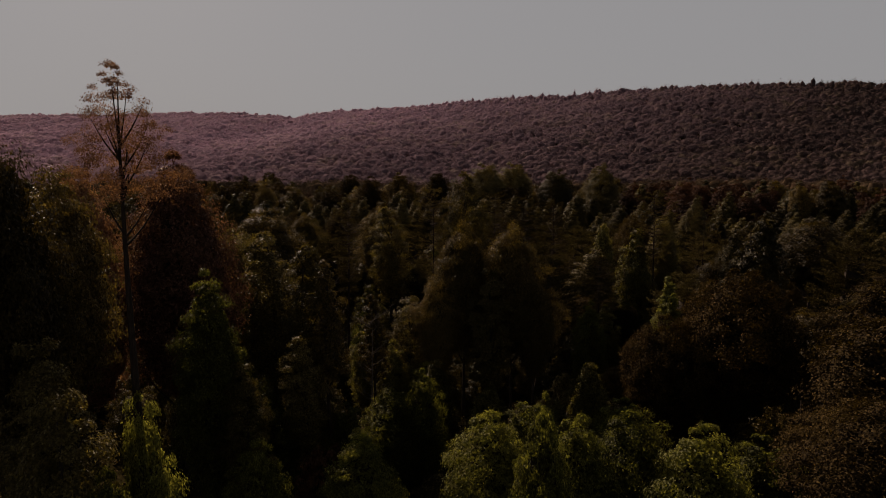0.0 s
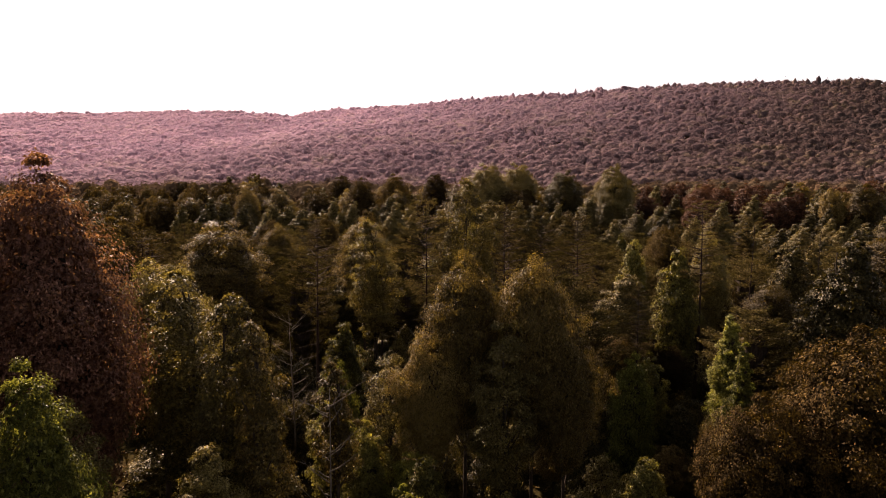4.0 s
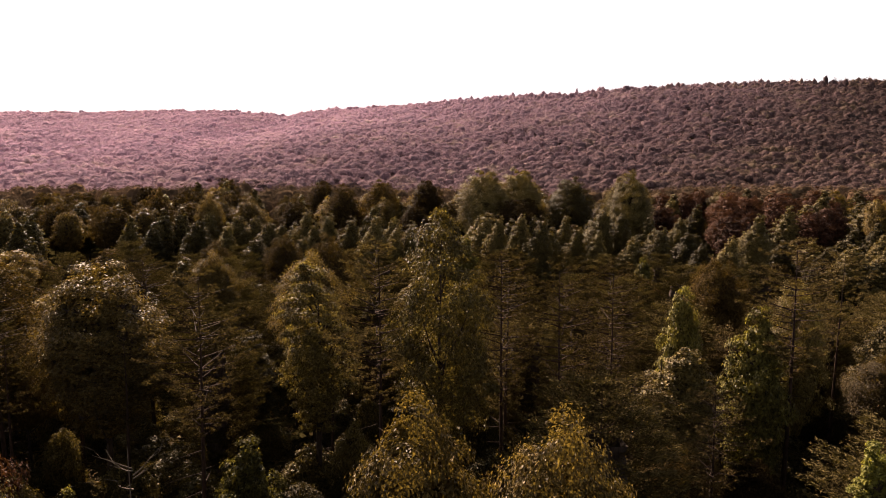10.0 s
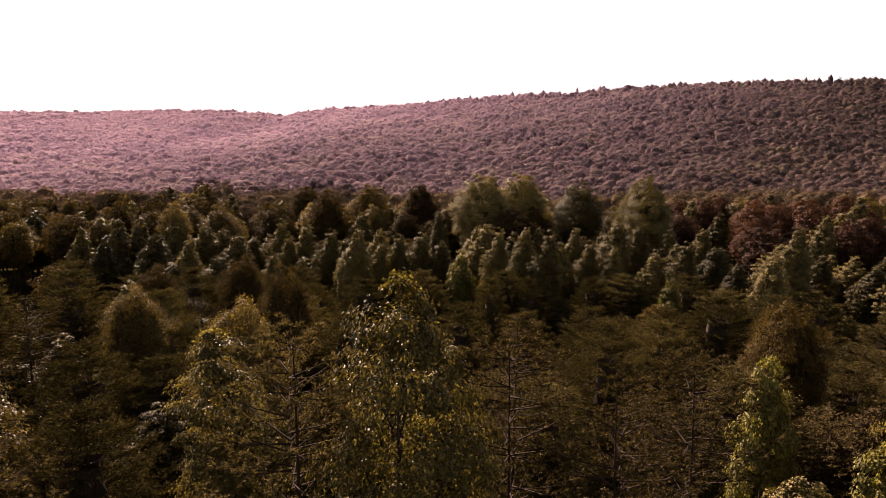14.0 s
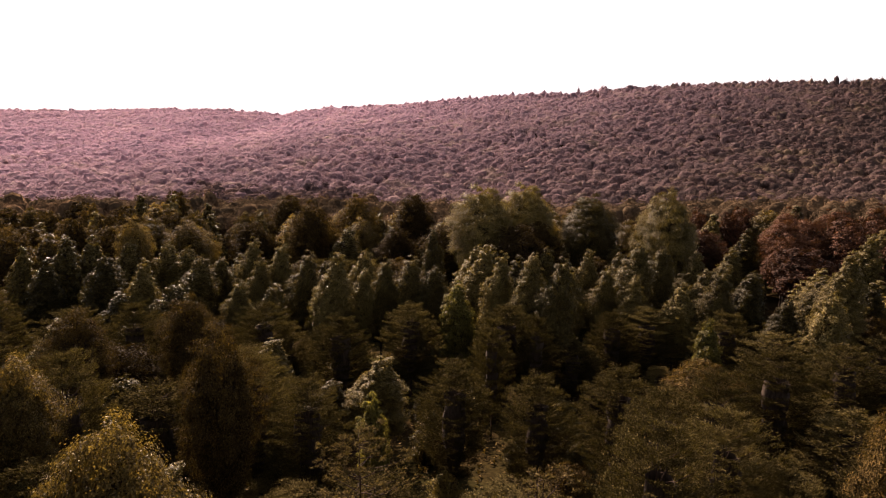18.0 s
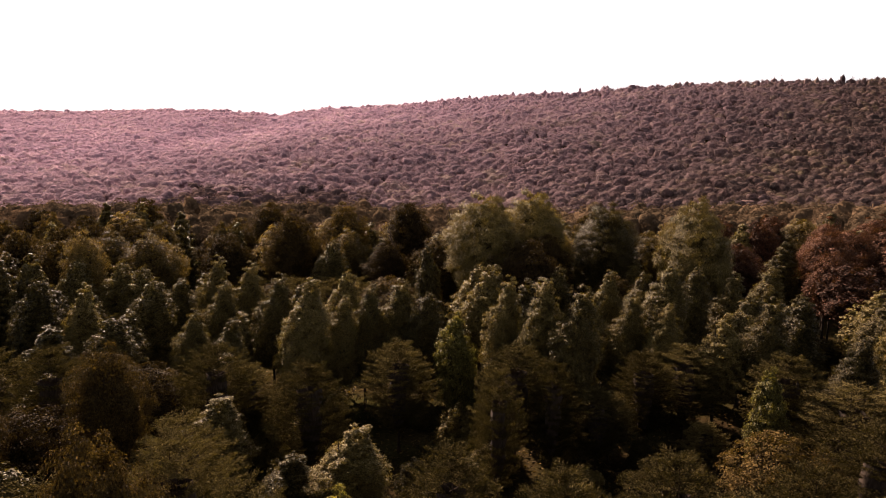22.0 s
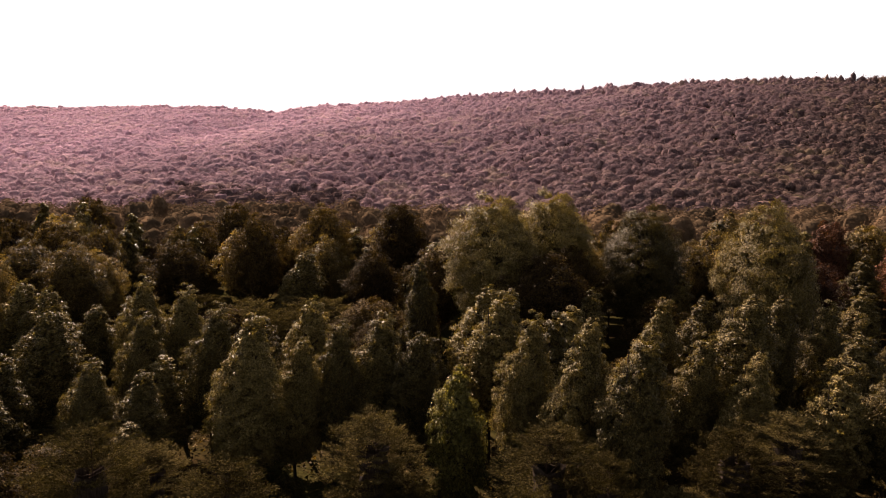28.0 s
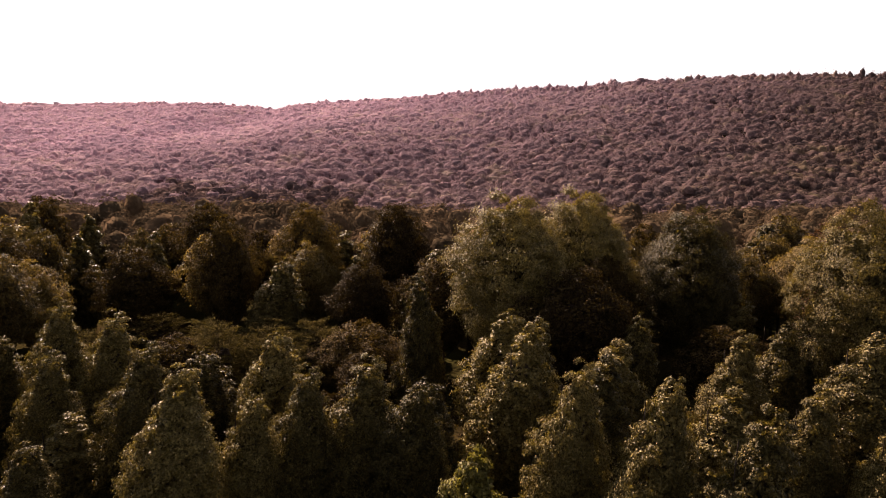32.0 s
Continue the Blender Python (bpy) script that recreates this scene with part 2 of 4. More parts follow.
def build_mesh(name, verts, faces, mats, index=None, smoothed=False):
    """faces: arrays of triangles or quads; index: material number for each array."""
    me = bpy.data.meshes.new(name)
    faces = [np.asarray(f, np.int32) for f in faces]
    sizes = np.concatenate([np.full(len(f), f.shape[1], np.int32) for f in faces])
    loops = np.concatenate([f.ravel() for f in faces])
    me.vertices.add(len(verts))
    me.vertices.foreach_set("co", np.asarray(verts, np.float32).ravel())
    me.loops.add(len(loops))
    me.loops.foreach_set("vertex_index", loops)
    me.polygons.add(len(sizes))
    me.polygons.foreach_set("loop_start", np.concatenate(([0], np.cumsum(sizes)[:-1])).astype(np.int32))
    for m in mats:
        me.materials.append(m)
    if index is not None:
        me.polygons.foreach_set("material_index", np.concatenate([np.full(len(f), i, np.int32) for f, i in zip(faces, index)]))
    if smoothed:
        me.polygons.foreach_set("use_smooth", np.ones(len(sizes), bool))
    me.update(calc_edges=True)
    me.validate()
    return me


def sheet():
    xs = np.concatenate((np.linspace(-4400, -700, 14), np.linspace(-650, 650, 105), np.linspace(700, 4400, 14)))
    ys = np.concatenate((np.linspace(-3000, -60, 10), np.linspace(-40, 500, 91), np.linspace(515, 1700, 70), np.linspace(1760, 4800, 14)))
    gx, gy = np.meshgrid(xs, ys)
    v = np.stack((gx, gy, land(gx, gy)), -1).reshape(-1, 3)
    i = np.arange(len(ys) - 1)[:, None] * len(xs) + np.arange(len(xs) - 1)
    q = np.stack((i, i + 1, i + 1 + len(xs), i + len(xs)), -1).reshape(-1, 4)
    return build_mesh("ground", v, [q], [FLOOR], smoothed=True)


tagged(new("ground", sheet()), "dark forest floor with leaf litter rising to a long ridge", "ground", kind="structure")


# ---- plant building ----
class Growth:
    """Collects the faces of one part."""

    def __init__(self, seed):
        self.v, self.f, self.n, self.inner = [], [], 0, []
        self.r = np.random.RandomState(seed)

    def add(self, verts, faces):
        self.v.append(verts)
        self.f.append(np.asarray(faces) + self.n)
        self.n += len(verts)

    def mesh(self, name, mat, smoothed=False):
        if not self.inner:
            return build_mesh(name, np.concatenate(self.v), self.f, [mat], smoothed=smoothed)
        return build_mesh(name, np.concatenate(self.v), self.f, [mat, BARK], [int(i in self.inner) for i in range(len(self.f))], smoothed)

    def tube(self, path, radii, sides=6):
        path = np.asarray(path, float)
        d = np.gradient(path, axis=0)
        d /= np.linalg.norm(d, axis=1)[:, None] + 1e-9
        ref = np.where(np.abs(d[:, 2:3]) > 0.9, np.array((1.0, 0, 0)), np.array((0, 0, 1.0)))
        a = np.cross(d, ref)
        a /= np.linalg.norm(a, axis=1)[:, None] + 1e-9
        b = np.cross(d, a)
        w = np.arange(sides) * 2 * np.pi / sides
        ring = a[:, None] * np.cos(w)[None, :, None] + b[:, None] * np.sin(w)[None, :, None]
        v = (path[:, None] + ring * np.asarray(radii)[:, None, None]).reshape(-1, 3)
        i = np.arange(len(path) - 1)[:, None] * sides
        j, k = np.arange(sides), (np.arange(sides) + 1) % sides
        self.add(v, np.stack((i + j, i + k, i + k + sides, i + j + sides), -1).reshape(-1, 4))

    def blades(self, at, normal, length, width, along=None, kite=True):
        """Folded leaf blades: one kite each."""
        m = len(at)
        r = self.r
        normal = normal / (np.linalg.norm(normal, axis=1)[:, None] + 1e-9)
        t = r.normal(size=(m, 3)) if along is None else along + 0.001
        t = t - normal * (t * normal).sum(1)[:, None] if along is None else t
        t /= np.linalg.norm(t, axis=1)[:, None] + 1e-9
        b = np.cross(normal, t)
        b /= np.linalg.norm(b, axis=1)[:, None] + 1e-9
        L = (length * r.uniform(0.7, 1.3, m))[:, None]
        Wd = (width * r.uniform(0.7, 1.3, m))[:, None]
        mid = at + t * L * 0.05 + normal * Wd * 0.25
        if not kite:
            v = np.stack((at - t * L / 2 + b * Wd * 0.4, at + t * L / 2, at - t * L * 0.3 - b * Wd * 0.6 + normal * Wd * 0.2), 1).reshape(-1, 3)
            self.add(v, np.arange(3 * m).reshape(m, 3))
            return
        v = np.stack((at - t * L / 2, mid + b * Wd / 2, at + t * L / 2, mid - b * Wd / 2), 1).reshape(-1, 3)
        self.add(v, np.arange(4 * m).reshape(m, 4))

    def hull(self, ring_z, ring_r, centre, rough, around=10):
        """A closed lumpy inner mass in dark bark, added to stand for the crown's inner shade."""
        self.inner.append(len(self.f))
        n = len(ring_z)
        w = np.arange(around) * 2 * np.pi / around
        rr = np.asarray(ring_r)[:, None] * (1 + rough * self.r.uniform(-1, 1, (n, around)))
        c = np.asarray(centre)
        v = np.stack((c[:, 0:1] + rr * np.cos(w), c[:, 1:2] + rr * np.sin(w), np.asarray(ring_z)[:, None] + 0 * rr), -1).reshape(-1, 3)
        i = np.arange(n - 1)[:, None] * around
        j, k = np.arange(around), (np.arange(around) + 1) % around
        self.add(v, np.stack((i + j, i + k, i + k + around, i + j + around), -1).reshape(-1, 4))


def part(name, me, parent, label=""):
    ob = new(name, me)
    ob.parent = parent
    return tagged(ob, label) if label else ob


PROFILE = {   # share of the crown's width at even steps from its foot to its top
    "oval": (0.35, 0.72, 0.92, 1.0, 0.98, 0.88, 0.70, 0.46, 0.14),
    "point": (0.70, 0.95, 1.0, 0.95, 0.84, 0.70, 0.53, 0.35, 0.15),
    "dome": (0.25, 0.55, 0.80, 0.95, 1.0, 0.97, 0.86, 0.64, 0.22),
    "column": (0.80, 0.95, 1.0, 0.96, 0.98, 0.9, 0.82, 0.62, 0.25),
    "mound": (0.9, 1.0, 0.97, 0.92, 0.85, 0.75, 0.6, 0.42, 0.15),
    "cone": (0.7, 1.0, 0.98, 0.9, 0.8, 0.66, 0.5, 0.32, 0.08),
    "flat": (0.4, 0.7, 0.9, 1.0, 0.97, 0.88, 0.72, 0.5, 0.2),
}


def outline(profile, h):
    p = PROFILE[profile]
    return np.interp(h, np.linspace(0, 1, len(p)), p)


def stem(g, height, radius, bend, sides=7, steps=9, top=0.12):
    s = np.linspace(0, 1, steps)
    r = g.r
    p, q = r.uniform(0, 6.28, 2)
    path = np.stack((bend * (np.sin(s * 4 + p) - math.sin(p)) * 0.4, bend * (np.sin(s * 3.3 + q) - math.sin(q)) * 0.4, s * height), 1)
    g.tube(path, radius * (1 - (1 - top) * s ** 0.9) * (1 + 0.35 * np.exp(-s * 14)), sides)
    return path


def broad_tree(name, seed, height, radius, foot, profile, leaf, leaves, clumps, leaf_size, lean=(0, 0), bark=None, detail=2, clump_size=0.27, hull=0.72, kite=False, limb=1.0, inner=0.82, lobes=10):
    """A broad-leaved tree: trunk, limbs and a crown of clumps of single leaves. foot: share of the height below the crown."""
    g, cr = Growth(seed), Growth(seed + 2)
    bark = bark or BARK
    root = new(name)
    stem_path = stem(g, height * 0.92, 0.012 * height + 0.03, 0.35, 8 if detail > 1 else 5)
    lim = g
    r, z0 = cr.r, height * foot
    span = height - z0
    # clump centres, evenly over the outside of the crown
    grid = np.linspace(0.01, 0.95, 60)
    share = np.cumsum(outline(profile, grid) + 0.12)
    h = np.interp((np.arange(clumps) + r.uniform(0, 1, clumps)) / clumps * share[-1], share, grid)
    a = np.arange(clumps) * 2.39996 + r.uniform(-0.4, 0.4, clumps)
    bulge = 1 + 0.11 * np.sin(a * 2 + seed + h * 3) + 0.09 * np.sin(a * 3 + h * 8 + 2 * seed)
    lh, la = np.linspace(0.12, 0.9, lobes) + r.uniform(-0.06, 0.06, lobes), np.arange(lobes) * 2.39996 + r.uniform(-0.5, 0.5, lobes)
    turn = (a[:, None] - la + np.pi) % (2 * np.pi) - np.pi
    gap = np.min((turn * 0.8 * outline(profile, h)[:, None]) ** 2 + ((h[:, None] - lh) * span / radius) ** 2, axis=1)
    bulge *= 0.66 + 0.40 * np.exp(-2.4 * gap)
    far = outline(profile, h) * radius * r.uniform(inner, 1.0, clumps) * 0.94 * bulge
    cap = np.where(h > 0.74, np.sqrt(r.uniform(0.01, 1.0, clumps)), 1)      # the crown is closed at its top
    far *= cap
    shift = np.stack((lean[0] * h ** 2, lean[1] * h ** 2), 1)
    lobe = 1 + 0.07 * np.sin(a * 3 + seed) * (profile == "dome") + 0.03 * np.sin(a * 5 + 3 * seed)
    c = np.stack((far * np.cos(a) + shift[:, 0], far * np.sin(a) + shift[:, 1], z0 + (h + 0.08 * (1 - cap)) * span * np.minimum(lobe, 1.05)), 1)
    size = radius * clump_size * r.uniform(0.65, 1.35, clumps) * np.clip(outline(profile, h) + 0.25, 0.35, 1)
    if detail > 0:
        for i in r.choice(clumps, min(clumps, 16 if detail > 1 else 7), replace=False):
            s = np.linspace(0, 1, 5)[:, None]
            z = min(max(z0 * 0.75, c[i, 2] - 0.9 * far[i] - 0.1 * span), height * 0.88)
            base = np.array([np.interp(z, stem_path[:, 2], stem_path[:, q]) for q in range(3)])
            mid = base * (1 - s) + c[i] * s + np.array((0, 0, -0.12 * far[i])) * np.sin(s * np.pi)
            lim.tube(mid, limb * (0.0045 * height + 0.015) * (1 - 0.8 * s[:, 0]), 4)
    part("trunk", g.mesh("trunk", bark, True), root)
    per = max(1, leaves // clumps)
    d = r.normal(size=(clumps, per, 3))
    d[..., 2] = np.abs(d[..., 2]) * 0.9 - 0.25
    out = np.stack((np.cos(a), np.sin(a), 0.35 + 0 * a), 1)[:, None]
    d = d / np.linalg.norm(d, axis=2)[..., None] + 0.55 * out
    d /= np.linalg.norm(d, axis=2)[..., None]
    reach = size[:, None, None] * (r.uniform(0.3, 1.0, (clumps, per, 1)) ** 0.5) * np.array((1, 1, 0.85))
    at = (c[:, None] + d * reach * (1 + 0.25 * r.uniform(-1, 1, (clumps, per, 1)))).reshape(-1, 3)
    whole = np.stack((np.cos(a), np.sin(a), 1.5 * h - 0.35), 1)[:, None]
    nm = (0.65 * d + 0.60 * whole + 0.26 * r.normal(size=d.shape)).reshape(-1, 3)
    cr.blades(at, nm, leaf_size, leaf_size * 0.75, kite=kite)
    # foliage deeper inside the crown
    m = leaves // 5 if hull else 0
    k = np.interp(r.uniform(0, share[-1], m), share, grid) * 0.95
    w, deep = r.uniform(0, 6.28, m), outline(profile, k) * radius * np.sqrt(r.uniform(0.25, 0.62, m)) * 0.9
    at = np.stack((deep * np.cos(w) + lean[0] * k ** 2, deep * np.sin(w) + lean[1] * k ** 2, z0 + k * span), 1)
    if m:
        cr.blades(at, np.stack((np.cos(w), np.sin(w), 0.6 + 0 * w), 1) + 0.5 * r.normal(size=(m, 3)), leaf_size * 2.1, leaf_size * 1.6, kite=kite)
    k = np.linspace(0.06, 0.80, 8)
    # dark core that blocks light and stands in for shade between leaves
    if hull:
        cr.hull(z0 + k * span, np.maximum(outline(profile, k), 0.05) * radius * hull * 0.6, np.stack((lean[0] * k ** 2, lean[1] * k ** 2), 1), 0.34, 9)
    part("crown", cr.mesh("crown", LEAF[leaf]), root)
    return root


def pine_tree(name, seed, height, radius, foot, profile, whorls, tufts, needles, length, bark=None, leaf="needle", rise=0.25, dead=6, hull=0.0, sparse=1.0, twig=3):
    """A pine: straight trunk, whorls of branches, sprays of needles on their outer parts, dead stubs below the crown."""
    g, cr = Growth(seed), Growth(seed + 2)
    bark = bark or PINE_BARK
    root = new(name)
    stem(g, height * 0.98, 0.0085 * height + 0.03, 0.25, 7, 9, 0.08)
    lim = g
    r, z0 = cr.r, height * foot
    span = height - z0
    ats, ups, alongs = [], [], []
    for i in range(whorls):
        h = (i + 0.5) / whorls
        for j in range(5 + i % 3):
            if r.uniform() > sparse:
                continue
            a = 2 * np.pi * j / (5 + i % 3) + i * 1.1 + r.uniform(-0.35, 0.35)
            reach = outline(profile, h) * radius * r.uniform(0.62, 1.12)
            s = np.linspace(0, 1, 5)
            way = np.stack((np.cos(a) * reach * s, np.sin(a) * reach * s, z0 + h * span * 0.97 + reach * rise * s ** 1.5 + r.uniform(-0.5, 0.5) * span / whorls), 1)
            if twig:
                lim.tube(way[::2], (0.012 + 0.010 * reach) * (1.05 - s[::2]), twig)
            pad = r.randint(0, 3, tufts)
            q = np.clip(np.array((0.45, 0.72, 0.97))[pad] + r.normal(size=tufts) * 0.07, 0.15, 1.05)
            base = np.stack([np.interp(q, s, way[:, x]) for x in range(3)], 1)
            side = np.array((-np.sin(a), np.cos(a), 0)) * (r.normal(size=(tufts, 1)) * 0.10 + r.uniform(-0.24, 0.24, 3)[pad][:, None]) * reach
            base = base + side + np.array((0, 0, 1)) * (r.uniform(0, 0.14, (tufts, 1)) + r.uniform(-0.2, 0.25, 3)[pad][:, None]) * span / whorls
            out = np.array((np.cos(a), np.sin(a), 0.25)) + side / (reach + 0.1) * 2
            for _ in range(needles):
                dirs = out + r.normal(size=(tufts, 3)) * np.array((0.55, 0.55, 0.40))
                dirs /= np.linalg.norm(dirs, axis=1)[:, None]
                ats.append(base + dirs * length * 0.35)
                alongs.append(dirs)
                ups.append(np.array((0, 0, 1)) + r.normal(size=(tufts, 3)) * 0.45)
    for _ in range(dead):
        a, z, reach = r.uniform(0, 6.28), r.uniform(0.35, 1.0) * z0, r.uniform(0.8, 2.2)
        s = np.linspace(0, 1, 4)
        lim.tube(np.stack((np.cos(a) * reach * s, np.sin(a) * reach * s, z + reach * r.uniform(-0.3, 0.2) * s ** 2), 1), 0.028 * (1.1 - s), 4)
    part("trunk", g.mesh("trunk", bark, True), root)
    at, up, al = np.concatenate(ats), np.concatenate(ups), np.concatenate(alongs)
    up = up - al * (up * al).sum(1)[:, None]
    cr.blades(at, up, length, length * 0.17, al, kite=False)
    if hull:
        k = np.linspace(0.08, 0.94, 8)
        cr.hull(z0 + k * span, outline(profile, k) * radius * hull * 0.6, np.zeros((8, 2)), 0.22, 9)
    part("needles", cr.mesh("needles", LEAF[leaf]), root)
    return root


def young_pine(name, seed, height, radius, foot, sprays, needles, length, trunk_sides=6):
    """A young pine: a broad dome of flat feathery sprays, layer over layer, on rising branches, with a dark hull for
    inner shade.
    """
    g, cr = Growth(seed), Growth(seed + 2)
    root = new(name)
    stem(g, height * 0.95, 0.010 * height + 0.03, 0.3, trunk_sides, 9, 0.08)
    r, z0 = cr.r, height * foot
    span = height - z0
    grid = np.linspace(0.02, 0.98, 60)
    share = np.cumsum(outline("dome", grid) + 0.1)
    h = np.interp((np.arange(sprays) + r.uniform(0, 1, sprays)) / sprays * share[-1], share, grid)
    layers = 9
    h = np.clip((np.floor(h * layers) + 0.5 + r.normal(0, 0.2, sprays)) / layers, 0.02, 0.98)
    a = np.arange(sprays) * 2.39996 + r.uniform(-0.4, 0.4, sprays)
    bulge = 1 + 0.13 * np.sin(a * 2 + seed + 4 * h) + 0.10 * np.sin(a * 5 + 9 * h + seed)
    far = outline("dome", h) * radius * bulge * np.sqrt(r.uniform(np.where(h > 0.8, 0.01, 0.22), 1.08))
    c = np.stack((far * np.cos(a), far * np.sin(a), z0 + h * span), 1)
    out = np.stack((np.cos(a), np.sin(a), 0 * a), 1)
    side = np.stack((-np.sin(a), np.cos(a), 0 * a), 1)
    for i in range(0, sprays, max(1, sprays // 60)):
        s = np.linspace(0, 1, 4)[:, None]
        base = np.array((0, 0, max(c[i, 2] - 0.55 * far[i], 0.4 * z0)))
        g.tube(base * (1 - s) + c[i] * s - np.array((0, 0, 0.12 * far[i])) * np.sin(s * np.pi), (0.012 + 0.006 * far[i]) * (1.1 - s[:, 0]), 3)
    for _ in range(5):
        w, z, reach = r.uniform(0, 6.28), r.uniform(0.35, 1.0) * z0, r.uniform(0.8, 2.0)
        s = np.linspace(0, 1, 4)
        g.tube(np.stack((np.cos(w) * reach * s, np.sin(w) * reach * s, z + reach * r.uniform(-0.3, 0.2) * s ** 2), 1), 0.026 * (1.1 - s), 3)
    part("trunk", g.mesh("trunk", PINE_BARK, True), root)
    wide = radius * 0.17 * r.uniform(0.7, 1.35, sprays)
    u, v = r.uniform(-1.5, 0.9, (sprays, needles, 1)), r.normal(0, 0.5, (sprays, needles, 1))
    at = c[:, None] + wide[:, None, None] * (out[:, None] * u + side[:, None] * v * (1.1 - 0.5 * np.abs(u)) + np.array((0, 0, 1)) * (0.30 * u + r.normal(0, 0.10, u.shape)))
    al = out[:, None] * (0.9 + 0 * u) + side[:, None] * v * 1.3 + np.array((0, 0, 1)) * (0.42 + 0 * u) + r.normal(size=at.shape) * 0.33
    al = (al / np.linalg.norm(al, axis=2)[..., None]).reshape(-1, 3)
    up = (np.array((0, 0, 1.0)) + 0.55 * out[:, None] + 0.30 * r.normal(size=at.shape)).reshape(-1, 3)
    up = up - al * (up * al).sum(1)[:, None]
    cr.blades(at.reshape(-1, 3), up, length, length * 0.24, al, kite=False)
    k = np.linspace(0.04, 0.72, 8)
    # dark core added in place of the shade inside the dome
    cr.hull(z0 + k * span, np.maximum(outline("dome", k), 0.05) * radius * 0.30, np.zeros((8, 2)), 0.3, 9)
    part("needles", cr.mesh("needles", LEAF["needle"]), root)
    return root


def bare_tree(name, seed, height, branches=26):
    g = lim = Growth(seed)
    root = new(name)
    stem(g, height, 0.012 * height, 0.2, 6)
    r = lim.r
    for i in range(branches):
        z, a, reach = height * r.uniform(0.3, 0.97), r.uniform(0, 6.28), height * r.uniform(0.08, 0.22)
        s = np.linspace(0, 1, 5)
        way = np.stack((np.cos(a) * reach * s, np.sin(a) * reach * s, z + reach * 0.5 * s ** 1.3), 1) + r.normal(size=(5, 3)) * 0.05 * s[:, None]
        lim.tube(way, 0.03 * (1.1 - s), 4)
        for _ in range(3):
            k, b, l = r.randint(1, 5), a + r.uniform(-1.1, 1.1), reach * r.uniform(0.25, 0.5)
            t = np.linspace(0, 1, 3)
            lim.tube(way[k] + np.stack((np.cos(b) * l * t, np.sin(b) * l * t, l * 0.4 * t), 1), 0.014 * (1.2 - t), 3)
    part("trunk", g.mesh("trunk", DEAD_BARK, True), root)
    return root


